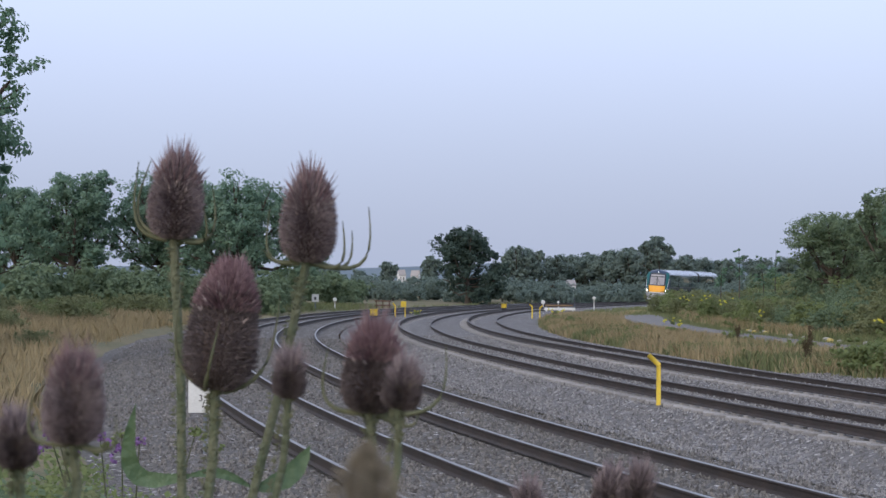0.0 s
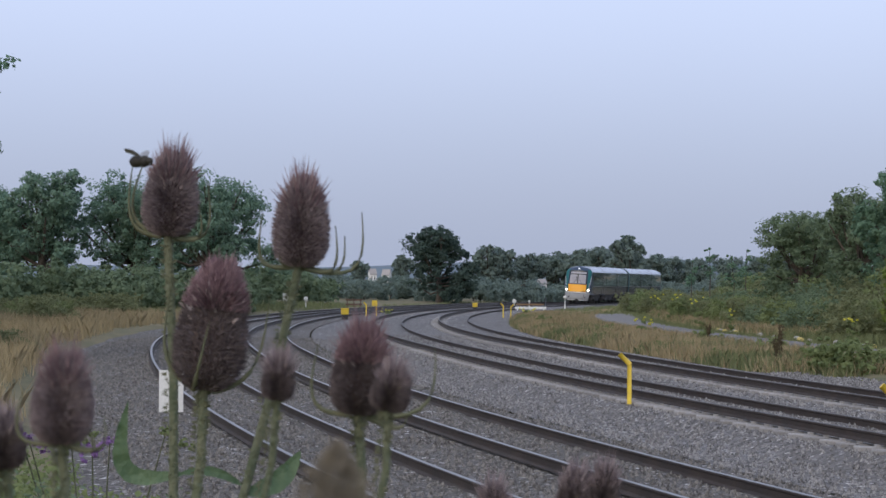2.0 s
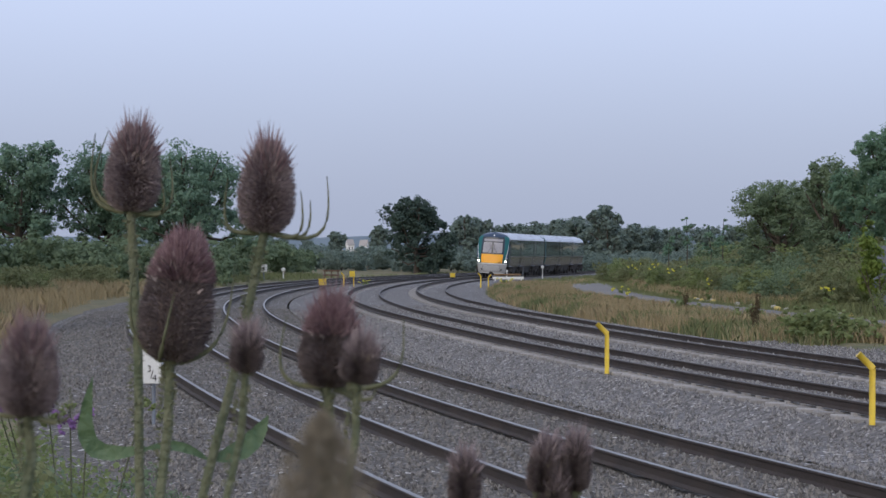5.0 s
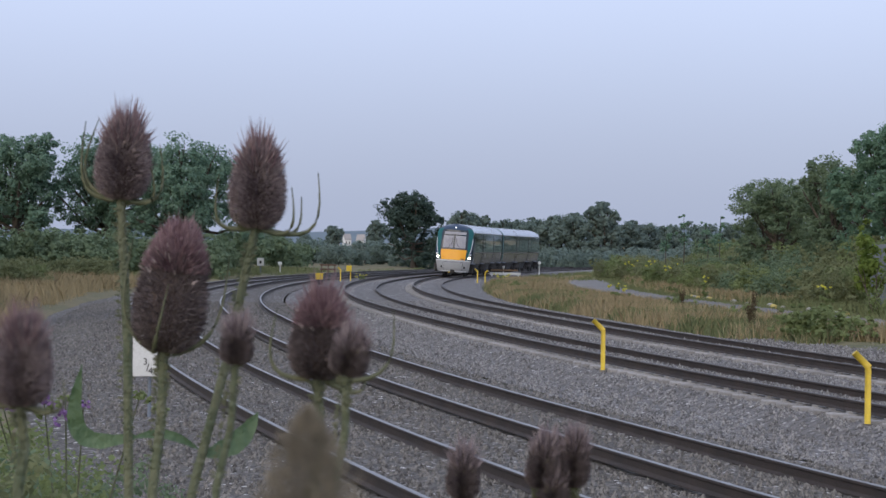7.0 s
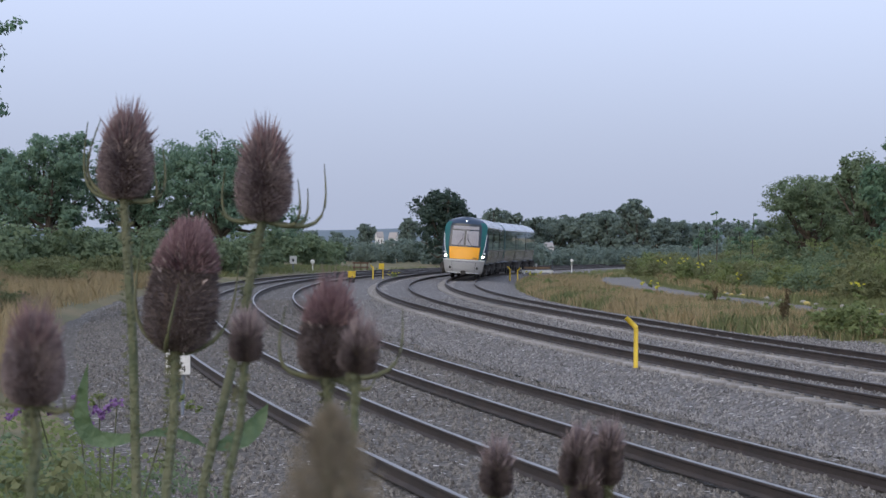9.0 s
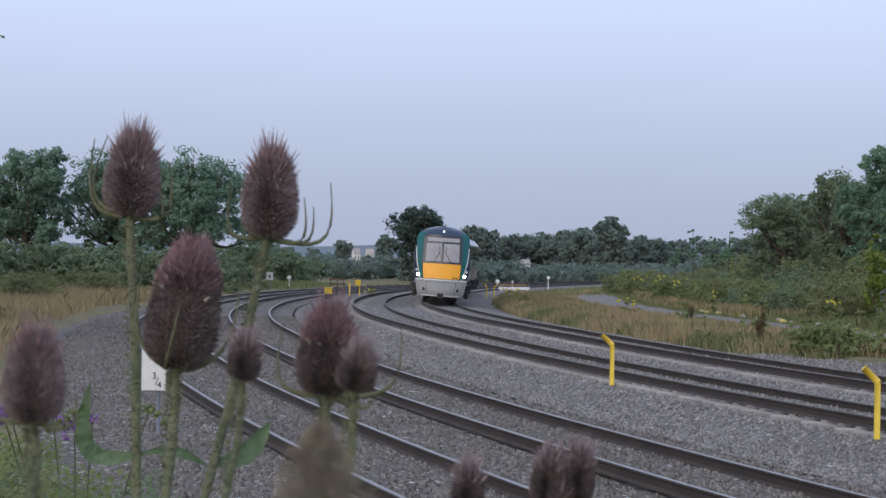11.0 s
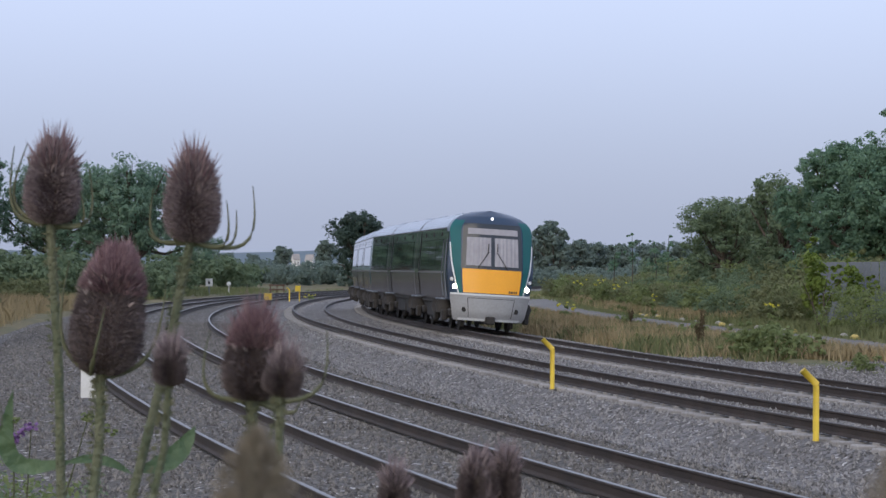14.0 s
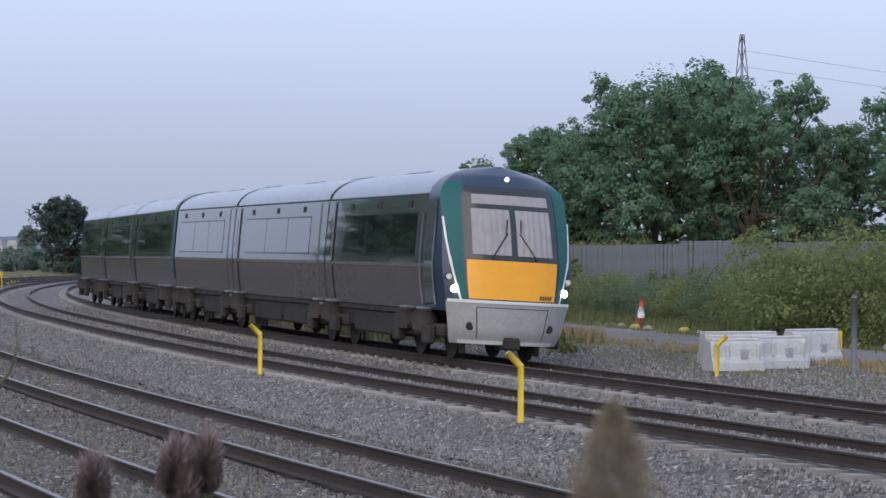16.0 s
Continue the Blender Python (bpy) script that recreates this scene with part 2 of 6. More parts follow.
def quads(name, V, n):
    """A mesh of loose faces with n corners each, from an array of corners."""
    V = np.asarray(V, dtype=np.float32).reshape(-1, 3)
    me = bpy.data.meshes.new(name)
    count = len(V) // n
    me.vertices.add(len(V))
    me.vertices.foreach_set("co", V.ravel())
    me.loops.add(len(V))
    me.loops.foreach_set("vertex_index", np.arange(len(V), dtype=np.int32))
    me.polygons.add(count)
    me.polygons.foreach_set("loop_start", np.arange(0, len(V), n, dtype=np.int32))
    me.polygons.foreach_set("loop_total", np.full(count, n, dtype=np.int32))
    me.update(calc_edges=True)
    return me


def part(name, data, material, parent=None, label="", at=None):
    """One mesh object, from a bmesh or a mesh, under a thing or a part."""
    if isinstance(data, bmesh.types.BMesh):
        me = bpy.data.meshes.new(name)
        data.to_mesh(me)
        data.free()
        data = me
    if material is not None and not data.materials:
        data.materials.append(material)
    ob = new(name, data)
    ob.parent = parent
    if at is not None:
        ob.matrix_basis = at
    if label:
        ob["label"] = label
    return ob


def box(x0, x1, y0, y1, z0, z1, bevel=0.0, bm=None, seg=1):
    bm = bm or bmesh.new()
    m = Matrix.Translation(((x0 + x1) / 2, (y0 + y1) / 2, (z0 + z1) / 2)) @ Matrix.Diagonal((abs(x1 - x0), abs(y1 - y0), abs(z1 - z0), 1))
    r = bmesh.ops.create_cube(bm, size=1, matrix=m)
    if bevel:
        es = list({e for v in r["verts"] for e in v.link_edges})
        bmesh.ops.bevel(bm, geom=es, offset=bevel, segments=seg, affect="EDGES")
    return bm


def tube(points, radii, sides=8, bm=None, cap=True):
    """A tapered tube along a line of points."""
    bm = bm or bmesh.new()
    rings = []
    pts = [Vector(p) for p in points]
    for i, p in enumerate(pts):
        d = (pts[min(i + 1, len(pts) - 1)] - pts[max(i - 1, 0)]).normalized()
        a = d.cross(Vector((0, 0, 1)) if abs(d.z) < 0.9 else Vector((1, 0, 0))).normalized()
        b = d.cross(a)
        r = radii[i] if isinstance(radii, (list, tuple)) else radii
        rings.append([bm.verts.new(p + (a * math.cos(2 * math.pi * k / sides) + b * math.sin(2 * math.pi * k / sides)) * r) for k in range(sides)])
    for q, w in zip(rings, rings[1:]):
        for k in range(sides):
            bm.faces.new((q[k], q[(k + 1) % sides], w[(k + 1) % sides], w[k])).smooth = True
    if cap:
        bm.faces.new(rings[0])
        bm.faces.new(rings[-1][::-1])
    return bm


def thing(name, label, category, at=None, group="", kind=""):
    ob = new(name)
    ob.empty_display_size = 0.3
    if at is not None:
        ob.matrix_basis = at
    return tagged(ob, label, category, group, kind)


# ------------------------------------------------------------------ the line of the railway
GAUGE = 1.67
SS = np.arange(-25, 400, 0.5)
U = SS / 100
K = 0.002717 - 0.001162 * U + 0.001376 * U ** 2 - 0.000513 * U ** 3
TH = np.cumsum(K) * 0.5
TH += -0.29341 - np.interp(0, SS, TH)
CX, CY = np.cumsum(np.sin(TH)) * 0.5, np.cumsum(np.cos(TH)) * 0.5
CX += 7.7356 - np.interp(0, SS, CX)
CY += 12 - np.interp(0, SS, CY)
OFF = dict(a=-5.068, b=-3.398, c=-1.67, d=0.0, e=3.959, f=5.629, g=7.693, h=9.363)
TOP = dict(a=-0.040, b=-0.084, c=-0.040, d=-0.084, e=0.114, f=0.024, g=0.138, h=0.048)


def grade(s):
    return -0.4131 * np.clip(np.asarray(s) - 60, 0, 260) / 100


def on_line(s, lat, z=0.0):
    """A point beside the line: s metres along it, lat metres to the right, z above the rail level."""
    th = np.interp(s, SS, TH)
    return np.array((np.interp(s, SS, CX) + lat * math.cos(th), np.interp(s, SS, CY) - lat * math.sin(th), z + float(grade(s))))


def heading(s):
    return float(np.interp(s, SS, TH))


def track_coords(X, Y):
    X, Y = np.asarray(X, float), np.asarray(Y, float)
    step = slice(None, None, 4)
    i = ((X[..., None] - CX[step]) ** 2 + (Y[..., None] - CY[step]) ** 2).argmin(-1) * 4
    return SS[i], (X - CX[i]) * np.cos(TH[i]) - (Y - CY[i]) * np.sin(TH[i])


def sweep(name, profile, s0, s1, step, closed=False, rough=0.0, seed=1):
    """A strip or bar along the line; profile: (lat, z) across it."""
    rng = np.random.default_rng(seed)
    s = np.arange(s0, s1 + step / 2, step)
    P = np.array(profile)
    th = np.interp(s, SS, TH)[:, None]
    lat, z = P[:, 0][None], P[:, 1][None] + grade(s)[:, None]
    X = np.interp(s, SS, CX)[:, None] + lat * np.cos(th)
    Y = np.interp(s, SS, CY)[:, None] - lat * np.sin(th)
    Z = np.broadcast_to(z, X.shape) + rough * rng.standard_normal(X.shape)
    V = np.stack([X, Y, Z], -1).reshape(-1, 3)
    n, k = len(s), len(P)
    F = []
    for i in range(n - 1):
        for j in range(k if closed else k - 1):
            j2 = (j + 1) % k
            F.append((i * k + j, i * k + j2, (i + 1) * k + j2, (i + 1) * k + j))
    return mesh_of(name, V, F)


# cross-section of the formation: lateral place and level of the stone
SECTION = [(-9.2, -0.62), (-7.6, -0.44), (-6.6, -0.31), (-5.9, -0.25), (-4.2, -0.235), (-2.5, -0.25), (-0.8, -0.235), (0.9, -0.26), (1.8, -0.33), (2.8, -0.33),
           (3.3, -0.14), (4.8, -0.103), (6.4, -0.13), (6.9, -0.115), (8.5, -0.078), (10.1, -0.095), (10.7, -0.15), (11.8, -0.36), (13.0, -0.60)]


def formation(lat):
    return np.interp(lat, [p[0] for p in SECTION], [p[1] for p in SECTION])


def terrain(X, Y):
    """Level of the open ground."""
    s, lat = track_coords(X, Y)
    base = -0.30 + grade(s)
    trough = np.clip(np.minimum(lat + 8.6, 12.6 - lat) / 1.2, 0, 1)
    z = base - 0.40 * trough
    z = z + np.where(lat > 12, 0.12 * np.clip((lat - 12) / 1.5, 0, 1), 0)
    z = z + 0.35 * np.clip((lat - 24) / 20, 0, 1) + 0.25 * np.clip((-lat - 9) / 12, 0, 1)
    r = np.hypot(X, Y)
    bank = np.clip((11.0 - r) / 7.0, 0, 1)
    bank = bank * bank * (3 - 2 * bank)
    z = z + 1.28 * bank * np.clip((-lat - 6.5) / 2.2, 0, 1)
    far = np.clip((r - 420) / 1200, 0, 1)
    return z * (1 - far) - 1.5 * far


def ground_z(x, y):
    return float(terrain(np.array([x]), np.array([y]))[0])


def build_ground():
    ra = np.concatenate([[0.0], np.geomspace(1.0, 3500, 170)])
    an = np.concatenate([np.arange(-30, 30, 0.75), np.arange(30, 330, 4.0)])
    R, A = np.meshgrid(ra, np.radians(an), indexing="ij")
    X, Y = R * np.sin(A), R * np.cos(A)
    Z = np.concatenate([terrain(X[i:i + 12], Y[i:i + 12]) for i in range(0, len(ra), 12)])
    rough = np.random.default_rng(5).standard_normal(Z.shape)
    Z = Z + 0.03 * rough * np.clip((R - 3) / 40, 0, 1)
    n, k = Z.shape
    F = [(i * k + j, (i + 1) * k + j, (i + 1) * k + (j + 1) % k, i * k + (j + 1) % k) for i in range(n - 1) for j in range(k)]
    g = part("ground", mesh_of("ground", np.stack([X, Y, Z], -1).reshape(-1, 3), [f[::-1] for f in F], True), M["earth"])
    tagged(g, "rough grassy ground beside the railway, dry and uneven", "ground", kind="structure")


build_ground()

lat_fine = np.concatenate([np.arange(-9.2, 1.2, 0.16)])
bed = part("ballast_bed", sweep("ballast_bed", [(a, formation(a)) for a in lat_fine], -5, 330, 0.5, rough=0.010, seed=2), M["ballast_old"])
tagged(bed, "dirty grey-brown crushed stone bed of the older pair of tracks", "ballast", kind="structure")
lat_fine = np.arange(1.12, 13.05, 0.16)
bed = part("ballast_bed", sweep("ballast_bed", [(a, formation(a) + (0.006 if a < 1.3 else 0)) for a in lat_fine], -5, 330, 0.5, rough=0.010, seed=3), M["ballast"])
tagged(bed, "clean grey crushed stone bed of the newer pair of tracks", "ballast", kind="structure")
strip = part("stone_verge", sweep("stone_verge", [(10.6, -0.26), (10.85, -0.215)] + [(a, -0.175 - 0.012 * abs(math.sin(a * 2.1))) for a in np.arange(11.2, 16.9, 0.2)], 5, 47, 0.4, rough=0.012, seed=6), M["ballast_old"])
tagged(strip, "strip of loose grey-brown stone between track and path", "ballast", kind="structure")
path = part("access_path", sweep("access_path", [(16.9, -0.2), (17.0, -0.125), (18.9, -0.10), (20.7, -0.125), (20.8, -0.2)], 8, 160, 1.0, rough=0.006), M["tarmac"])
tagged(path, "narrow worn grey tarmac access path beside the railway", "path", kind="structure")
bpy.context.view_layer.update()


# ------------------------------------------------------------------ tracks
def rail(name, key, parent):
    o, t = OFF[key], TOP[key]
    body = [(-0.07, -0.165), (-0.07, -0.150), (-0.012, -0.125), (-0.012, -0.045), (-0.036, -0.030), (-0.036, -0.004), (0.036, -0.004), (0.036, -0.030), (0.012, -0.045), (0.012, -0.125), (0.07, -0.150), (0.07, -0.165)]
    r = part(name, sweep(name, [(o + a, t + z) for a, z in body], -5, 330, 1.0, closed=True), M["rail_side"], parent)
    part("rail_head", sweep("rail_head", [(o - 0.037, t - 0.008), (o - 0.028, t + 0.001), (o + 0.028, t + 0.001), (o + 0.037, t - 0.008)], -5, 330, 1.0), M["rail_top" if key in "abcd" else "rail_top_dull"], r, "worn running surface")


def sleeper_mesh():
    bm = box(-1.3, 1.3, -0.125, 0.125, -0.2, 0, 0.02)
    for x in (-GAUGE / 2, GAUGE / 2):
        for d in (-0.12, 0.12):
            box(x + d - 0.03, x + d + 0.03, -0.05, 0.05, 0, 0.035, bm=bm)
    me = bpy.data.meshes.new("sleeper")
    bm.to_mesh(me)
    bm.free()
    me.materials.append(M["concrete"])
    return me


def build_tracks():
    sl = sleeper_mesh()
    for a, b, label in (("a", "b", "older railway track with rusty brown rails sunk in dirty stone"), ("c", "d", "older railway track with rusty rails and worn bright heads"),
                        ("e", "f", "curved railway track with concrete sleepers in clean stone"), ("g", "h", "curved railway track that the train runs on")):
        tr = thing("railway_track", label, "railway track", group="railway tracks", kind="structure")
        rail("rail", a, tr)
        rail("rail", b, tr)
        mid, lean = (OFF[a] + OFF[b]) / 2, math.atan2(TOP[a] - TOP[b], GAUGE)
        low = -0.200 if a in "eg" else -0.225
        rest = []
        for i in range(240):
            s = 8 + 0.65 * i
            p = on_line(s, mid, (TOP[a] + TOP[b]) / 2 + low)
            m = Matrix.Translation(p) @ Matrix.Rotation(-heading(s), 4, "Z") @ Matrix.Rotation(lean, 4, "Y")
            if 12 < i < 85:
                part("sleeper", sl, None, tr, at=m)
            else:
                rest.append(m)
        bm = bmesh.new()
        for m in rest:
            bmesh.ops.create_cube(bm, size=1, matrix=m @ Matrix.Translation((0, 0, -0.1)) @ Matrix.Diagonal((2.6, 0.25, 0.2, 1)))
        far = part("sleepers", bm, M["concrete"], tr)
        far["kind"] = "stuff"


build_tracks()


def loose_stones(n, lat0, lat1, material, label, seed, s0=9, span=75, level=formation):
    rng = np.random.default_rng(seed)
    s = s0 + span * rng.random(n) ** 1.7
    lat = rng.uniform(lat0, lat1, n)
    keep = np.ones(n, bool)
    for k in OFF.values():
        keep &= np.abs(lat - k) > 0.12
    s, lat = s[keep], lat[keep]
    n = len(s)
    th = np.interp(s, SS, TH)
    C = np.stack([np.interp(s, SS, CX) + lat * np.cos(th), np.interp(s, SS, CY) - lat * np.sin(th), level(lat) + grade(s) + 0.012], -1)
    O = np.array([(1, 0, -0.5), (-1, 0, -0.5), (0, 1, -0.5), (0, -1, -0.5), (0, 0, 1)], float)
    size = rng.uniform(0.016, 0.040, (n, 1, 1))
    V = C[:, None] + O[None] * size * rng.uniform(0.6, 1.3, (n, 5, 1)) + rng.normal(0, 0.006, (n, 5, 3))
    T = np.array([(0, 2, 4), (2, 1, 4), (1, 3, 4), (3, 0, 4)])
    me = bpy.data.meshes.new("loose_stones")
    F = (T[None] + 5 * np.arange(n)[:, None, None]).reshape(-1, 3)
    me.from_pydata(V.reshape(-1, 3).tolist(), [], F.tolist())
    me.update()
    tagged(part("loose_stones", me, material), label, "stones", kind="stuff")


loose_stones(36000, -7.4, 1.1, M["stone_old"], "loose dirty grey-brown stones lying on the older track bed", 11)
loose_stones(56000, 1.1, 11.6, M["stone"], "loose grey crushed stones lying on the newer track bed", 12)
loose_stones(14000, 11.0, 16.8, M["stone"], "loose grey stones strewn over the verge beside the path", 13, 18, 29, lambda lat: -0.18 + 0 * lat)


# ------------------------------------------------------------------ train
HW = [(0.30, 1.10), (0.45, 1.18), (0.95, 1.275), (1.25, 1.335), (1.60, 1.39), (1.90, 1.42), (2.1, 1.42)]
HW += [(3.3 + 0.72 * (1 - (1 - k / 24) ** 2), 1.372 * math.sqrt(max(0.0, 1 - (1 - (1 - k / 24) ** 2) ** 2.05))) for k in range(25)]


def half(z):
    return float(np.interp(z, [a for a, _ in HW], [b for _, b in HW]))


def nose(z, u):
    back = np.interp(z, [0.3, 0.6, 1.2, 2.07, 2.8, 3.55, 3.8, 4.0], [-0.22, -0.08, 0.0, -0.10, -0.33, -0.66, -0.88, -1.25])
    return float(back) - 0.42 * abs(u) ** 2.6


def cab_patch(name, u0, u1, z0, z1, out=0.0, nu=10, nz=10, ease=1.0):
    """A piece of the curved cab front between two sides (each a number or a function of the height) and two heights."""
    f0 = u0 if callable(u0) else (lambda z: u0)
    f1 = u1 if callable(u1) else (lambda z: u1)
    V, F = [], []
    for i in range(nz + 1):
        z = z0 + (z1 - z0) * (1 - (1 - i / nz) ** ease)
        for j in range(nu + 1):
            u = f0(z) + (f1(z) - f0(z)) * j / nu
            V.append((nose(z, u) + out, u * (half(z) + (out if abs(u) > 0.9 else 0)), z))
    for i in range(nz):
        for j in range(nu):
            a = i * (nu + 1) + j
            F.append((a, a + 1, a + nu + 2, a + nu + 1))
    return mesh_of(name, V, F, True)


def side_patch(name, x0, x1, z0, z1, side, out=0.0, nz=6):
    V, F = [], []
    for i in range(nz + 1):
        z = z0 + (z1 - z0) * i / nz
        for x in (x0, x1):
            V.append((x, side * (half(z) + out), z))
    for i in range(nz):
        a = 2 * i
        F.append((a, a + 1, a + 3, a + 2) if side < 0 else (a + 1, a, a + 2, a + 3))
    return mesh_of(name, V, F, True)


def disc(bm, c, r, normal=(1, 0, 0), depth=0.03, sides=16):
    n = Vector(normal).normalized()
    tube([Vector(c) - n * depth, Vector(c) + n * depth * 0.5, Vector(c) + n * depth], [r, r, r * 0.8], sides, bm)
    return bm


def car_body(car, length, front, doors, windows, bogies):
    for side in (-1, 1):
        part("side_panel", side_patch("side_panel", front, -length, 0.98, 1.90, side), M["t_lower"], car, "dark grey lower side")
        part("window_band", side_patch("window_band", front, -length, 1.90, 3.36, side), M["t_band"], car, "dark glossy upper side")
        part("moulding", side_patch("moulding", front, -length, 1.86, 1.93, side, 0.012, 1), M["t_line"], car)
        part("skirt", side_patch("skirt", front - 0.2, -length, 0.50, 0.975, side, -0.06, 2), M["t_tank"], car, "dirty equipment skirt")
        for x0, x1 in windows:
            w = part("side_window", side_patch("side_window", x0, x1, 2.12, 2.98, side, 0.008), M["t_glass"], car, "dark tinted window")
            for za, zb in ((2.08, 2.12), (2.98, 3.02)):
                part("window_frame", side_patch("window_frame", x0, x1, za, zb, side, 0.014, 1), M["t_screen"], w)
            n = max(2, int(abs(x1 - x0) / 1.6))
            for k in range(1, n):
                x = x0 + (x1 - x0) * k / n
                part("mullion", side_patch("mullion", x - 0.025, x + 0.025, 2.12, 2.98, side, 0.013, 3), M["t_band"], w)
            for k in range(3):
                x = x0 + (x1 - x0) * (0.1 + 0.4 * k)
                part("vent", side_patch("vent", x - 0.12, x + 0.12, 3.12, 3.26, side, 0.010, 2), M["t_dark"], car)
        for x0, x1 in doors:
            d = part("door", side_patch("door", x0, x1, 0.98, 3.30, side, 0.015, 10), M["t_band"], car, "dark plug door")
            part("door_lower", side_patch("door_lower", x0, x1, 1.0, 1.86, side, 0.020, 4), M["t_lower"], d)
            part("door_glass", side_patch("door_glass", x0 - 0.25, x1 + 0.25, 2.05, 3.0, side, 0.021, 4), M["t_glass"], d)
            for x in (x0, (x0 + x1) / 2, x1):
                part("door_seam", side_patch("door_seam", x - 0.03, x + 0.03, 0.95, 3.34, side, 0.026, 10), M["t_line"] if x != (x0 + x1) / 2 else M["black"], d)
            y = side * 1.30
            part("door_step", box(x1 - 0.05, x0 + 0.05, y - 0.12, y + 0.12, 0.86, 0.94, 0.015), M["grey_steel"], d, "worn metal step")
    rs = [z for z, _ in HW if z > 3.35]
    prof = [(half(3.36), 3.36)] + [(half(z), z) for z in rs]
    prof = prof + [(-y, z) for y, z in prof[-2::-1]]
    V = [(x, y, z) for x in (front, -length) for y, z in prof]
    n = len(prof)
    part("roof", mesh_of("roof", V, [(i, i + 1, n + i + 1, n + i) for i in range(n - 1)], True), M["t_roof"], car, "smooth silver curved roof")
    for x in np.arange(front - 3.4, -length + 1.5, -4.2):
        part("roof_hatch", box(x - 0.7, x + 0.7, -0.52, 0.52, 3.90, 4.005, 0.03), M["t_roof"], car)
        part("hatch_seal", box(x - 0.76, x + 0.76, -0.58, 0.58, 3.88, 3.962, 0.02), M["t_dark"], car)
    for x0, x1 in doors:
        x = (x0 + x1) / 2
        V = [(xx, (half(z) + 0.010) * sg, z + 0.008) for xx in (x - 0.07, x + 0.07) for sg, z in [(-1, zz) for zz in rs] + [(1, zz) for zz in rs[-2::-1]]]
        k = len(V) // 2
        part("roof_joint", mesh_of("roof_joint", V, [(i, i + 1, k + i + 1, k + i) for i in range(k - 1)]), M["t_tank"], car)
    prof_all = [(half(z), z) for z, _ in HW if z >= 0.95]
    ring = prof_all + [(-y, z) for y, z in prof_all[-2::-1]]
    for x, up in ((-length, False), (front, True)):
        part("end_wall", mesh_of("end_wall", [(x, y, z) for y, z in ring], [tuple(range(len(ring)))[:: 1 if up else -1]]), M["t_dark"], car)
    part("floor_pan", box(front, -length, -1.25, 1.25, 0.85, 1.0, 0.02), M["t_dark"], car)
    for x0, x1 in ((-4.0, -7.0), (-11.0, -13.2), (-13.6, -16.1), (-19.8, -22.0)):
        part("underfloor_box", box(x1, x0, -1.2, 1.2, 0.34, 0.86, 0.05), M["t_tank"], car, "dirty underfloor equipment box")
    for c in bogies:
        b = part("bogie", box(c - 1.5, c + 1.5, -1.28, 1.28, 0.42, 0.70, 0.06), M["t_dark"], car, "dark bogie frame")
        for sx in (-0.95, 0.95):
            for sy in (-0.80, 0.80):
                bm = bmesh.new()
                disc(bm, (c + sx, sy, 0.42), 0.42, (0, 1, 0), 0.065, 20)
                part("wheel", bm, M["t_dark"], b)
                part("axle_box", box(c + sx - 0.22, c + sx + 0.22, sy * 1.72 - 0.09, sy * 1.72 + 0.09, 0.28, 0.66, 0.04), M["t_dark"], b)
        for sx in (-0.55, 0.55):
            for sy in (-1.34, 1.34):
                part("air_spring", tube([(c + sx, sy, 0.55), (c + sx, sy, 0.78), (c + sx, sy, 0.96)], [0.24, 0.30, 0.22], 12), M["t_dark"], b)
                part("bracket", box(c + sx - 0.22, c + sx + 0.22, sy - 0.14, sy + 0.14, 0.955, 1.03, 0.03), M["grey_steel"], b, "worn metal bracket")
        for sy in (-1.36, 1.36):
            part("damper", tube([(c - 1.35, sy, 0.45), (c - 0.2, sy, 0.62)], 0.06, 8), M["t_tank"], b)
            part("lifeguard", box(c + 1.42, c + 1.52, sy * 0.6 - 0.06, sy * 0.6 + 0.06, 0.12, 0.5, 0.02), M["t_dark"], b)


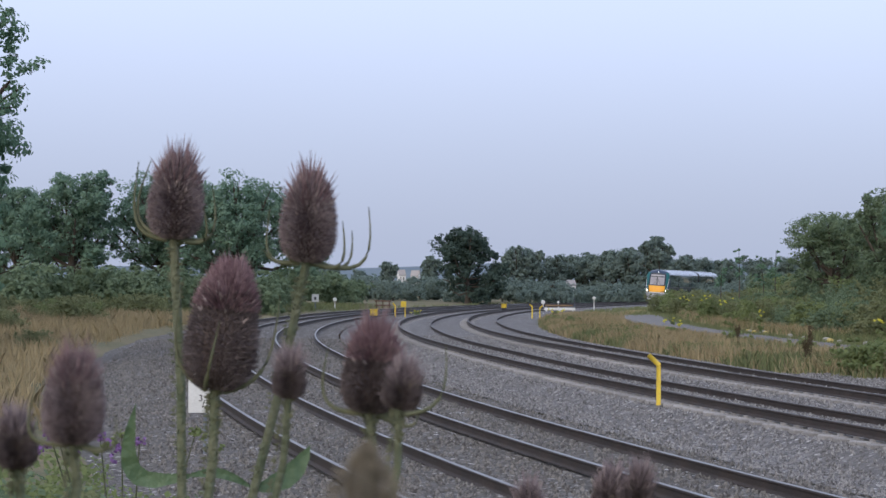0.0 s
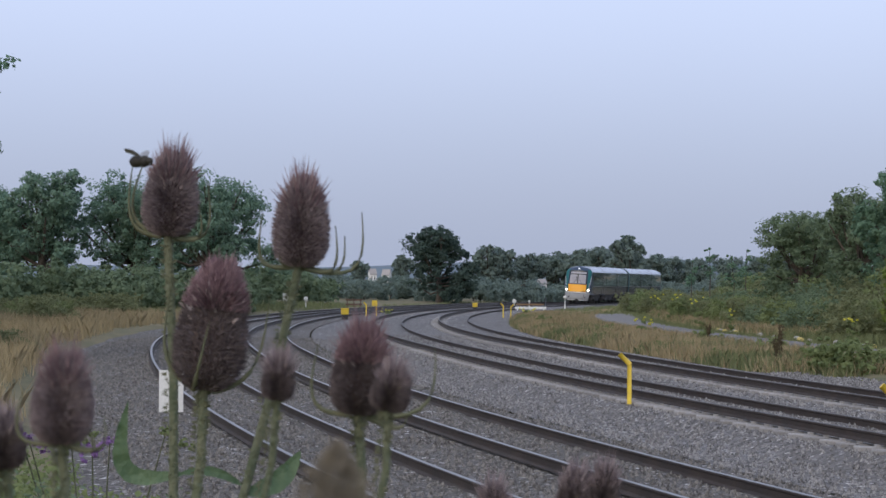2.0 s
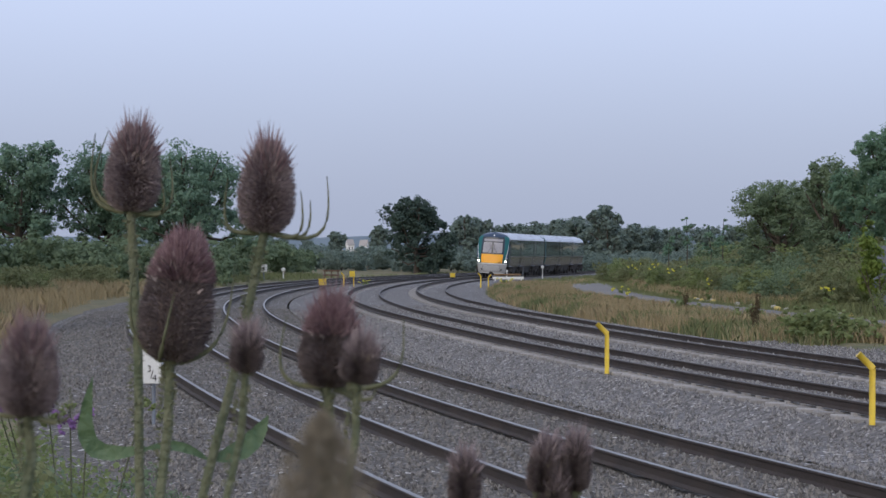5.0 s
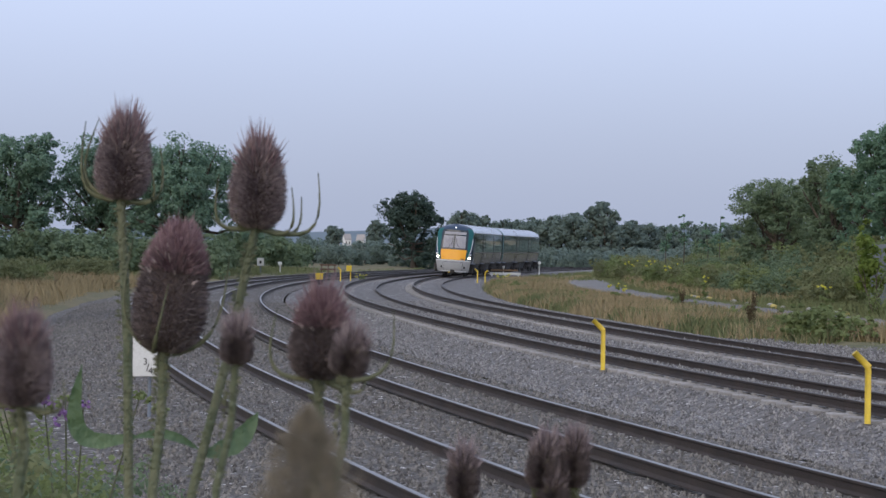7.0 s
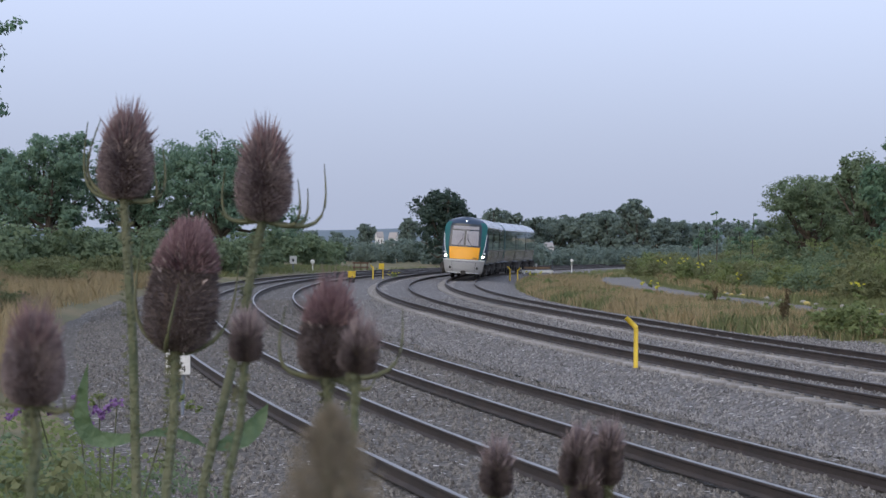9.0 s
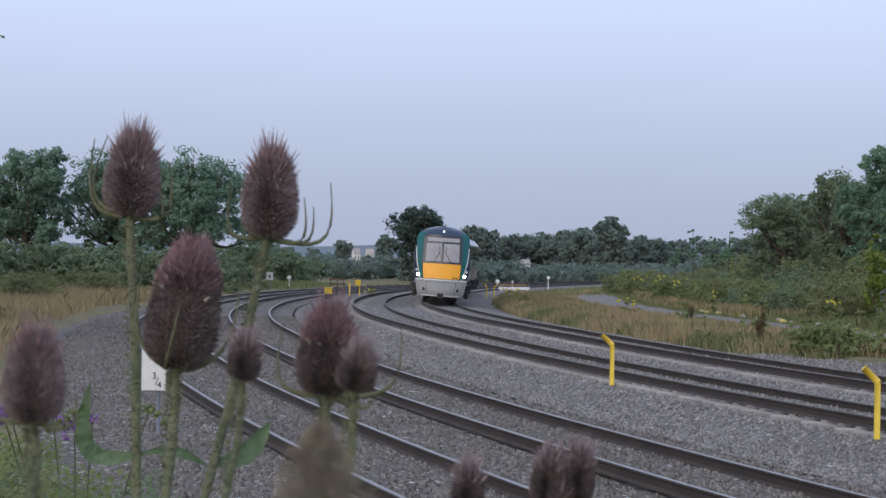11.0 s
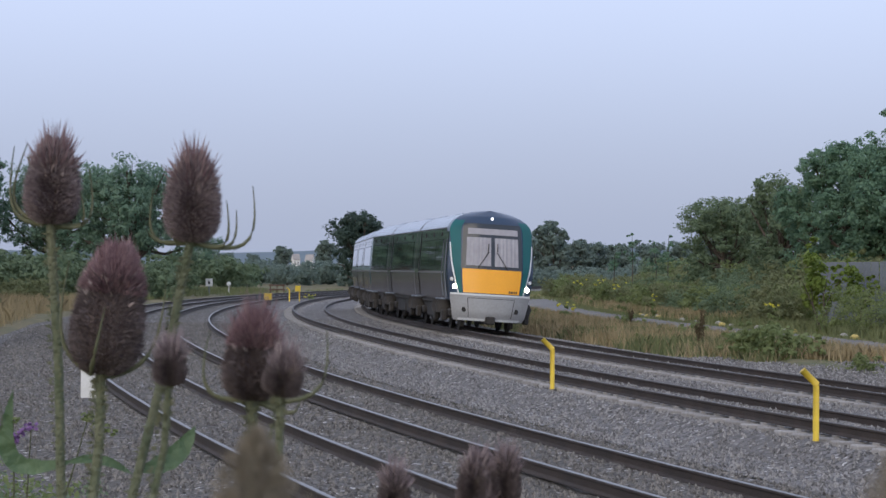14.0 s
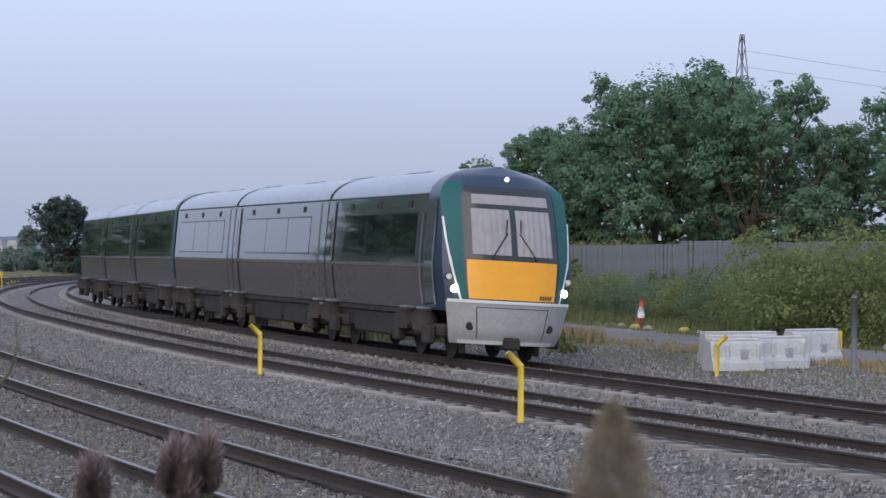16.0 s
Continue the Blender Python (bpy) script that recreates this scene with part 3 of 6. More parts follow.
def cab(car):
    part("cab_shell", cab_patch("cab_shell", -1, 1, 1.18, 4.018, 0, 28, 46, 1.9), M["t_blue"], car, "dark blue rounded cab front")
    for side in (-1, 1):
        V, F = [], []
        zs = 0.98 + 3.038 * (1 - (1 - np.linspace(0, 1, 46)) ** 1.9)
        for z in zs:
            V += [(nose(z, 1.0), side * half(z), z), (-1.7, side * half(z), z)]
        for i in range(len(zs) - 1):
            a = 2 * i
            F.append((a, a + 1, a + 3, a + 2) if side > 0 else (a + 1, a, a + 2, a + 3))
        part("cab_side", mesh_of("cab_side", V, F, True), M["t_blue"], car, "dark blue side of the cab")
        part("cab_door", side_patch("cab_door", -1.05, -1.75, 1.05, 3.25, side, 0.012, 8), M["t_band"], car)
        for x in (-0.98, -1.8):
            part("handrail", tube([(x, side * (half(z) + 0.05), z) for z in np.linspace(1.1, 3.0, 8)], 0.018, 6), M["grey_steel"], car)
        lo = lambda z: side * float(np.interp(z, [1.18, 2.07, 3.3, 3.65], [0.72, 0.735, 0.755, 0.74]))
        hi = lambda z: side * float(np.interp(z, [1.18, 1.7, 2.4, 3.3, 3.65], [0.79, 0.85, 0.93, 1.0, 1.0]))
        e2 = lambda z: hi(z) + side * 0.028
        part("teal_stripe", cab_patch("teal_stripe", lo, hi, 1.18, 3.66, 0.010, 4, 22), M["t_teal"], car, "teal corner stripe")
        part("white_edge", cab_patch("white_edge", hi, e2, 1.2, 2.9, 0.014, 2, 18), M["t_white"], car)
        for name, z, r, m in (("headlamp", 1.44, 0.075, "lamp_on"), ("marker_lamp", 1.68, 0.06, "lamp_dim")):
            u = side * (0.885 if name == "headlamp" else 0.935)
            c = Vector((nose(z, u) + 0.03, u * half(z), z))
            bm = bmesh.new()
            disc(bm, c, r, (1, 0.35 * side, 0.05), 0.03, 18)
            lamp = part(name, bm, M[m], car, "lit white headlamp" if r > 0.07 else "small lit marker lamp")
            bm = bmesh.new()
            disc(bm, c - Vector((0.035, 0, 0)), r * 1.3, (1, 0.35 * side, 0.05), 0.03, 18)
            part("bezel", bm, M["black"], lamp)
    scr = part("windscreen", cab_patch("windscreen", -0.715, 0.715, 2.07, 3.56, 0.012, 16, 14), M["t_screen"], car, "dark framed two-part windscreen")
    for a, b in ((-0.62, -0.045), (0.045, 0.62)):
        cur = cab_patch("blind", a, b, 2.16, 3.10, 0.026, 44, 8)
        for v in cur.vertices:
            v.co.x += 0.010 * math.sin(v.co.y * 46 + 0.6 * math.sin(v.co.y * 17)) * (0.6 + 0.4 * math.sin(v.co.z * 3))
        part("blind", cur, M["curtain"], scr, "pale pleated curtain behind the windscreen")
    part("destination_panel", cab_patch("destination_panel", -0.60, 0.62, 3.20, 3.40, 0.020, 10, 3), M["curtain"], scr)
    part("nose_panel", cab_patch("nose_panel", -0.695, 0.695, 1.26, 2.05, 0.016, 14, 8), M["t_yellow"], car, "bright yellow warning panel")
    for k in range(5):
        part("number_bar", cab_patch("number_bar", 0.42 + 0.045 * k, 0.45 + 0.045 * k, 1.29, 1.37, 0.021, 1, 1), M["black"], car)
    cowl = part("cowl", cab_patch("cowl", -1, 1, 0.34, 1.20, 0.03, 24, 10), M["t_cowl"], car, "silver grey front cowl")
    part("cowl_edge", cab_patch("cowl_edge", -0.97, 0.97, 1.17, 1.235, 0.045, 24, 2), M["t_white"], cowl)
    part("cowl_lip", cab_patch("cowl_lip", -0.9, 0.9, 0.34, 0.42, 0.045, 24, 2), M["t_white"], cowl)
    for u in (-0.60, 0.60):
        part("cover_joint", cab_patch("cover_joint", u - 0.008, u + 0.008, 0.45, 1.08, 0.034, 1, 4), M["t_dark"], cowl)
        bm = bmesh.new()
        s = 0.70 * (1 if u > 0 else -1)
        disc(bm, (nose(0.72, s) + 0.03, s * half(0.72), 0.70), 0.085, (1, 0, 0), 0.02)
        part("round_cover", bm, M["t_tank"], cowl)
    part("cover_joint", cab_patch("cover_joint", -0.60, 0.60, 1.08, 1.095, 0.034, 12, 1), M["t_dark"], cowl)
    bm = bmesh.new()
    disc(bm, (nose(3.74, 0) + 0.03, 0, 3.74), 0.05, (1, 0, 0.4), 0.03, 16)
    part("top_lamp", bm, M["lamp_top"], car, "lit round top lamp")
    for side in (-1, 1):
        foot = Vector((nose(2.1, 0.34) + 0.05, side * 0.50, 2.08))
        tip = Vector((nose(2.65, 0.1) + 0.04, side * 0.13, 2.62))
        w = part("wiper", tube([foot, foot.lerp(tip, 0.5), tip], 0.016, 6), M["black"], car)
        part("wiper_blade", tube([tip + Vector((-0.02, side * 0.02, 0.28)), tip - Vector((0, -side * 0.04, 0.22))], 0.014, 5), M["black"], w)
    part("coupler", box(-0.9, 0.05, -0.16, 0.16, 0.24, 0.5, 0.04), M["t_dark"], car)
    for y in (-0.8, 0.8):
        part("rail_guard", box(-1.4, -1.25, y - 0.07, y + 0.07, 0.06, 0.6, 0.02), M["t_dark"], car)


def build_train():
    a = thing("railcar", "leading railcar with a yellow and teal cab, headlamps lit", "train", group="cars of the train")
    car_body(a, 25.4, -1.68, ((-8.3, -9.5), (-17.4, -18.6)), ((-2.3, -7.5), (-10.4, -16.7), (-19.3, -24.8)), (-2.2, -8.9, -17.8, -24.0))
    cab(a)
    b = thing("railcar", "trailing grey railcar with dark windows and a silver roof", "train", group="cars of the train")
    car_body(b, 25.4, 0.0, ((-8.9, -10.1), (-17.2, -18.4)), ((-1.2, -8.1), (-10.9, -16.5), (-19.2, -24.6)), (-1.8, -9.3, -17.6, -23.8))
    prof = [(half(z) + 0.02, z) for z, _ in HW if z > 1.2]
    ring = prof + [(-y, z + 0.015) for y, z in prof[-2::-1]]
    V = [(xx, y, z) for xx in (0.02, -0.46) for y, z in ring]
    n = len(ring)
    part("end_trim", mesh_of("end_trim", V, [(i, i + 1, n + i + 1, n + i) for i in range(n - 1)], True), M["t_teal"], b, "teal end trim")
    part("gangway", box(0.0, 0.62, -0.75, 0.75, 1.0, 3.3, 0.05), M["black"], b, "black gangway bellows")
    return a, b


car_1, car_2 = build_train()


# ------------------------------------------------------------------ plants: trees, bushes, grass
def spot(bearing, dist):
    a = radians(bearing)
    return dist * math.sin(a), dist * math.cos(a)


def leaf_cloud(rng, lobes, n, leaf, clump=0.30, per=26):
    """Loose leaves gathered in rounded clumps over the outside of several lobes."""
    L = np.array(lobes, float)
    vol = L[:, 3] * L[:, 4] * L[:, 5]
    nc = max(4, n // per)
    w = rng.choice(len(L), nc, p=vol ** 0.75 / (vol ** 0.75).sum())
    d = rng.normal(size=(nc, 3))
    d /= np.linalg.norm(d, axis=1)[:, None]
    r = rng.random(nc) ** 0.34 * rng.uniform(0.88, 1.06, nc)
    C = L[w, :3] + d * L[w, 3:] * r[:, None]
    size = (vol[w] ** (1 / 3))[:, None] * clump * rng.uniform(0.5, 1.2, (nc, 1))
    k = rng.integers(0, nc, n)
    q = rng.normal(size=(n, 3))
    q *= (rng.random(n) ** 0.4 / np.linalg.norm(q, axis=1))[:, None]
    P = C[k] + q * size[k] * np.array((1.15, 1.15, 0.8))
    out = q / np.linalg.norm(q, axis=1)[:, None] + 0.5 * d[k] + np.array((0, 0, 0.55)) + 0.45 * rng.normal(size=(n, 3))
    out /= np.linalg.norm(out, axis=1)[:, None]
    a = np.cross(out, rng.normal(size=(n, 3)))
    a /= np.linalg.norm(a, axis=1)[:, None]
    b = np.cross(out, a)
    s = leaf * rng.uniform(0.55, 1.3, (n, 1))
    return np.stack([P - a * s, P - b * s * 0.7 + a * s * 0.1, P + a * s, P + b * s * 0.7 - a * s * 0.15], 1)


def tree_mesh(seed, h, r, leaf=0.2, n=7000, low=0.35, dense=9, top=0.34, clump=0.30, core=0.55, small=1.0):
    """A tapered trunk, limbs that fork to each bough of leaves, and a crown of boughs with gaps between them."""
    rng = np.random.default_rng(seed)
    lobes = [(0, 0, h * (1 - top), r * core, r * core, h * top * 0.92)]
    for i in range(dense):
        a, q = 2 * math.pi * (i * 0.618 + rng.random() * 0.12), rng.uniform(0.42, 0.86)
        z = h * (low + 0.08 + (0.84 - low) * (i + rng.random()) / dense)
        q *= 1.0 - 0.45 * max(0.0, z / h - 0.6) / 0.4
        k = rng.uniform(0.24, 0.44) * small
        lobes.append((r * q * math.cos(a), r * q * math.sin(a), min(z, h * 0.93), r * k, r * k, (h * k * 0.26 + 0.08 * r)))
    trunk = bmesh.new()
    tr = h * 0.028 + 0.05
    bend = rng.normal(0, 0.03 * h, 2)
    tube([(0, 0, -0.3), (0, 0, 0.1 * h), (bend[0] * 0.4, bend[1] * 0.4, 0.35 * h), (bend[0], bend[1], 0.62 * h), (bend[0], bend[1], 0.86 * h)], [tr * 1.5, tr, tr * 0.8, tr * 0.45, tr * 0.12], 9, trunk)
    for lb in lobes[1:]:
        z0 = min(h * rng.uniform(0.22, 0.5), lb[2] * 0.9)
        p0, p2 = Vector((bend[0] * 0.4, bend[1] * 0.4, z0)), Vector(lb[:3])
        p1 = p0.lerp(p2, 0.5) + Vector((0, 0, -0.05 * h))
        tube([p0, p1, p2, p2 + (p2 - p1) * 0.12], [tr * 0.5, tr * 0.34, tr * 0.18, tr * 0.05], 6, trunk)
        for _ in range(3):
            e = p2 + Vector(rng.normal(0, 1, 3)) * lb[5] * 0.45
            tube([p1.lerp(p2, 0.6), e], [tr * 0.16, tr * 0.04], 5, trunk)
    tm = bpy.data.meshes.new("trunk")
    trunk.to_mesh(tm)
    trunk.free()
    tm.materials.append(M["bark"])
    return tm, quads("crown", leaf_cloud(rng, lobes, n, leaf, clump, max(26, n // 700)), 4)


LEAFED = {}


def in_leaf(me, material):
    """The foliage mesh in that material; each pair of mesh and material is made once."""
    if not me.materials:
        me.materials.append(material)
    if me.materials[0] == material:
        return me
    key = (me.name, material.name)
    if key not in LEAFED:
        LEAFED[key] = me.copy()
        LEAFED[key].materials[0] = material
    return LEAFED[key]


def plant_tree(x, y, meshes, leafmat, label, turn=0.0, scale=1.0, sink=0.0):
    t = thing("tree", label, "tree", pose(x, y, ground_z(x, y) - sink, 0, 0, turn) @ Matrix.Scale(scale, 4))
    part("trunk", meshes[0], None, t)
    crown = in_leaf(meshes[1], leafmat)
    part("crown", crown, leafmat, t)
    return t


def build_trees():
    oak = [tree_mesh(20 + i, 10, r, 0.115, 27000, low=0.24, dense=21, core=0.42, small=0.86, clump=0.34) for i, r in enumerate((4.6, 3.9, 5.4))]
    tall = tree_mesh(31, 11.6, 4.0, 0.085, 40000, low=0.0, dense=24, core=0.5)
    ash = [tree_mesh(40 + i, 7, r, 0.075, 22000, low=0.16, dense=20, top=0.26, core=0.4, small=0.85, clump=0.34) for i, r in enumerate((3.4, 2.7))]
    far = [tree_mesh(50 + i, 8, r, 0.20, 10000, low=0.02, dense=15) for i, r in enumerate((3.6, 2.6, 4.6))]
    dark = tree_mesh(60, 8.6, 4.1, 0.15, 22000, low=0.0, dense=24, top=0.30)
    big = [tree_mesh(70 + i, 10.4, r, 0.088, 50000, low=0.02, dense=24, clump=0.30, core=0.5, small=0.9) for i, r in enumerate((4.2, 3.6, 4.6))]
    x, y = spot(-15.25, 70)
    plant_tree(x, y, tall, M["leaf_oak"], "tall leafy oak with dense dark green foliage", 30, 1.1)
    for b, d, m, s, turn in ((-12.5, 202, 1, 1.12, 10), (-11.1, 186, 0, 1.15, 200), (-8.75, 190, 2, 1.13, 60), (-6.75, 184, 2, 1.13, 120)):
        x, y = spot(b, d)
        plant_tree(x, y, oak[m], M["leaf_mid_hazed"], "mature oak with a rounded crown and gaps of sky", turn, s)
    # Oaks outside the view, added so the train's glossy side reflects dark crowns.
    for b, d, m, s, turn in ((-16.0, 132, 1, 1.3, 45), (-17.0, 104, 0, 1.25, 80), (-18.8, 118, 2, 1.3, 190), (-20.6, 106, 1, 1.3, 5), (-22.8, 116, 0, 1.3, 130), (-25.2, 104, 2, 1.25, 260), (-28, 112, 0, 1.3, 215), (-31.5, 100, 1, 1.25, 95), (-37, 80, 1, 1.3, 20), (-44, 58, 2, 1.15, 310), (-52, 56, 0, 1.2, 100), (-61, 58, 1, 1.25, 200), (-72, 56, 2, 1.2, 70)):
        x, y = spot(b, d)
        plant_tree(x, y, oak[m], M["leaf_oak"], "field oak out of view, placed for the train side to reflect", turn, s)
    x, y = spot(-0.75, 262)
    plant_tree(x, y, dark, M["leaf_dark"], "broad dark evergreen tree standing above the hedge", 40, 1.05)
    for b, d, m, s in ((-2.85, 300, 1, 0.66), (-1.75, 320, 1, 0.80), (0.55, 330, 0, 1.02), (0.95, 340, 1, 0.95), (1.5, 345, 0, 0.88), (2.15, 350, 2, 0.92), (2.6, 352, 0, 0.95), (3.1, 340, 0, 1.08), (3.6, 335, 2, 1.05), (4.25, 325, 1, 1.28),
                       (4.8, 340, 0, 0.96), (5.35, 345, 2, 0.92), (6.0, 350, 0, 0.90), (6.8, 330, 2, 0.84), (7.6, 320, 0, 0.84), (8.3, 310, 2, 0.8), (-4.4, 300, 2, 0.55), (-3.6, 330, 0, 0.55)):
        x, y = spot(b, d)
        plant_tree(x, y, far[m], M["leaf_far_hazed"], "distant deciduous tree in the hedgerow, leaf colour paled for haze", 47 * m + 31 * b, s)
    for b, d, m, s in ((8.7, 128, 0, 0.94), (10.3, 122, 1, 1.08), (9.6, 140, 0, 1.0)):
        x, y = spot(b, d)
        plant_tree(x, y, ash[m], M["leaf_light"], "open-crowned ash tree above the brambles", 80 * m + 20 * b, s)
    for b, d, m, s in ((12.7, 108, 1, 0.84), (14.5, 106, 0, 1.08), (17.1, 104, 2, 1.06), (19.4, 108, 1, 0.86), (21.6, 102, 0, 0.9), (24.5, 100, 2, 1.0), (11.75, 113, 1, 0.89), (15.9, 116, 1, 1.12)):
        x, y = spot(b, d)
        plant_tree(x, y, big[m], M["leaf_oak"], "large dense deciduous tree behind the metal fence", 70 * m + 17 * b, s)


build_trees()


def bush_mesh(seed, h, r, leaf, n):
    rng = np.random.default_rng(seed)
    lobes = [(0, 0, h * 0.45, r * 0.7, r * 0.7, h * 0.45)]
    for i in range(9):
        a = rng.uniform(0, 6.28)
        k = rng.uniform(0.25, 0.5)
        lobes.append((r * 0.7 * math.cos(a), r * 0.7 * math.sin(a), h * rng.uniform(0.2, 0.75), r * k, r * k, h * k * 0.7))
    return quads("bush", leaf_cloud(rng, lobes, n, leaf, 0.28), 4)


def branch_mesh():
    me = bpy.data.meshes.new("branch")
    bm = tube([(0, 0, -0.1), (0.12, 0.02, 0.45), (0.34, -0.03, 0.95), (0.62, 0.02, 1.5)], [0.035, 0.028, 0.018, 0.006], 6)
    tube([(0.22, 0, 0.68), (0.18, 0.22, 1.05), (0.25, 0.42, 1.4)], [0.016, 0.011, 0.004], 5, bm)
    bm.to_mesh(me)
    bm.free()
    me.materials.append(M["bark"])
    return me


BRANCH = branch_mesh()


def plant_bush(x, y, meshes, material, label, turn=0.0, scale=1.0, group=""):
    """A bush: foliage over three branches that rise from its foot."""
    me = in_leaf(meshes, material)
    b = thing("bush", label, "bush", pose(x, y, ground_z(x, y) - 0.1, 0, 0, turn) @ Matrix.Scale(scale, 4), group)
    part("foliage", me, None, b)
    top = max(me.vertices[i].co.z for i in range(0, 1600, 20))
    for k in range(3):
        part("branch", BRANCH, None, b, at=pose(0, 0, 0, 0, 0, 120 * k + 20) @ Matrix.Scale(top / 2.0, 4))
    return b


def build_bushes():
    rng = np.random.default_rng(77)
    kinds = [bush_mesh(80 + i, 2.3, 2.3, 0.070, 7000) for i in range(4)]
    mats = (M["leaf_bush"], M["leaf_olive"], M["leaf_olive"], M["leaf_light"])
    tinted = []
    for k, m in zip(kinds, mats):
        k.materials.append(m)
        tinted.append(k)
    for s in np.arange(46, 240, 4.0):
        for row in range(3):
            lat = 24.2 + 3.4 * row + rng.uniform(-0.7, 0.7)
            if s < 82:
                lat += 3.0
            if s > 150:
                lat -= 0.05 * (s - 150)
            x, y, _ = on_line(s + rng.uniform(-1.5, 1.5), lat)
            k = int(rng.integers(0, 4))
            tall = (0.64, 0.98, 1.28)[row] + rng.uniform(-0.15, 0.25)
            if s < 82:
                tall *= 0.8
            elif 95 < s < 150:
                tall *= 1.06
            elif s > 165:
                tall *= 0.72
            plant_bush(x, y, tinted[k], tinted[k].materials[0], "tangled bramble and scrub bush beside the path", rng.uniform(0, 360), tall, "bushes along the path")
    fine = [bush_mesh(88 + i, 2.3, 2.3, 0.036, 20000) for i in range(2)]
    fine[0].materials.append(M["leaf_bush"])
    fine[1].materials.append(M["leaf_light"])
    for b, d, sc, k in ((17.8, 66, 0.95, 0), (18.9, 64, 1.4, 0), (20.1, 61, 1.7, 0), (12.0, 96, 1.5, 0), (12.8, 97, 1.3, 0), (21.2, 60, 1.3, 0), (16.2, 74, 0.85, 0), (14.2, 77, 0.8, 1), (12.6, 82, 0.95, 0), (17.0, 70, 0.9, 1), (23.0, 62, 1.2, 1)):
        x, y = spot(b, d)
        plant_bush(x, y, fine[k], fine[k].materials[0], "leafy green bush in front of the metal fence", 50 * b, sc, "bushes by the fence")
    for b, d, sc, k in ((4.4, 180, 0.85, 1), (4.75, 175, 1.0, 0), (5.15, 170, 1.05, 1)):
        x, y = spot(b, d)
        plant_bush(x, y, tinted[k], tinted[k].materials[0], "rounded scrub bush where the path ends", 50 * b, sc, "bushes along the path")
    for i in range(60):
        x, y = spot(rng.uniform(-17, -6.6), rng.uniform(92, 166))
        if track_coords(x, y)[1] < -13:
            plant_bush(x, y, tinted[i % 3], tinted[i % 3].materials[0], "low mixed scrub bush at the edge of the dry field", rng.uniform(0, 360), rng.uniform(0.35, 0.85), "scrub in the dry field")
    for i in range(9):
        x, y = spot(rng.uniform(-14, -8.8), rng.uniform(42, 78))
        if track_coords(x, y)[1] < -9.6:
            plant_bush(x, y, tinted[1 + i % 2], M["leaf_olive"], "dull olive weed clump standing in the dry grass", rng.uniform(0, 360), rng.uniform(0.25, 0.5), "scrub in the dry field")
    tall = bush_mesh(91, 4.0, 1.0, 0.10, 2200)
    for b, d, s in ((11.25, 84, 0.95), (12.2, 88, 0.8)):
        x, y = spot(b, d)
        plant_bush(x, y, tall, M["leaf_lime"], "slender young sapling with bright yellow-green leaves", 10, s)
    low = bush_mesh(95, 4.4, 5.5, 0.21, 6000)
    low.materials.append(M["leaf_far_hazed"])
    near_green = low.copy()
    near_green.materials.clear()
    near_green.materials.append(M["leaf_light"])
    for b, d, s in ((-16, 170, 0.75), (-13.6, 172, 0.8), (-11.9, 168, 0.95), (-10.4, 172, 0.9), (-9.5, 170, 0.8), (-8.6, 176, 0.9), (-7.4, 180, 0.85), (-6.8, 172, 0.75), (-6.2, 205, 0.75), (-5.2, 226, 1.05), (-4.5, 240, 0.9)):
        x, y = spot(b, d)
        plant_bush(x, y, near_green, M["leaf_light"], "hedge bush under the oaks at the field edge", 33 * b, s, "field hedge")
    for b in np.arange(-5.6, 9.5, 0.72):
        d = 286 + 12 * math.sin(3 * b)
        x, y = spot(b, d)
        plant_bush(x, y, low, M["leaf_far_hazed"], "thick hedge bush behind the railway bend", 61 * b, 0.78 + 0.1 * math.sin(5 * b), "hedge behind the bend")
    small = bush_mesh(98, 0.9, 0.8, 0.05, 1500)
    for s, lat, sc in ((61, 15.6, 0.9), (66, 13.1, 0.6), (72, 15.9, 1.0), (79, 13.0, 0.7), (88, 14.4, 0.8), (97, 12.8, 0.7), (112, 13.6, 0.9), (128, 12.9, 0.8), (57.5, 13.0, 0.6), (160, 12.2, 0.7)):
        x, y, _ = on_line(s, lat)
        plant_bush(x, y, small, M["leaf_bush"], "low green weed clump in the dry grass", 40 * s, sc)
    for b, d, sc in ((9.1, 61.8, 1.15), (9.75, 59.8, 1.4), (10.1, 59.0, 1.45), (10.5, 58.4, 1.2), (12.4, 54.0, 0.7)):
        x, y = spot(b, d)
        plant_bush(x, y, small, M["leaf_bush"], "dark green weed clump at the edge of the stones", 40 * b, sc)


build_bushes()


def blades(name, pts, height, material, label, seed, per=9, width=0.015, lean=0.25, spread=0.14):
    rng = np.random.default_rng(seed)
    n = len(pts) * per
    B = np.repeat(np.asarray(pts), per, 0) + np.concatenate([rng.normal(0, spread, (n, 2)), np.zeros((n, 1))], 1)
    H = height * rng.uniform(0.45, 1.15, (n, 1))
    a = rng.uniform(0, 2 * math.pi, n)
    side = np.stack([np.cos(a), np.sin(a), 0 * a], -1) * width * rng.uniform(0.6, 1.5, (n, 1))
    tip = np.concatenate([rng.normal(0, lean, (n, 2)) * H, H], 1)
    mid = tip * np.array((0.35, 0.35, 0.6))
    V = np.stack([B - side, B + side, B + mid + side * 0.7, B + tip, B + mid - side * 0.7], 1)
    return tagged(part(name, quads(name, V, 5), material), label, "grass", kind="stuff")


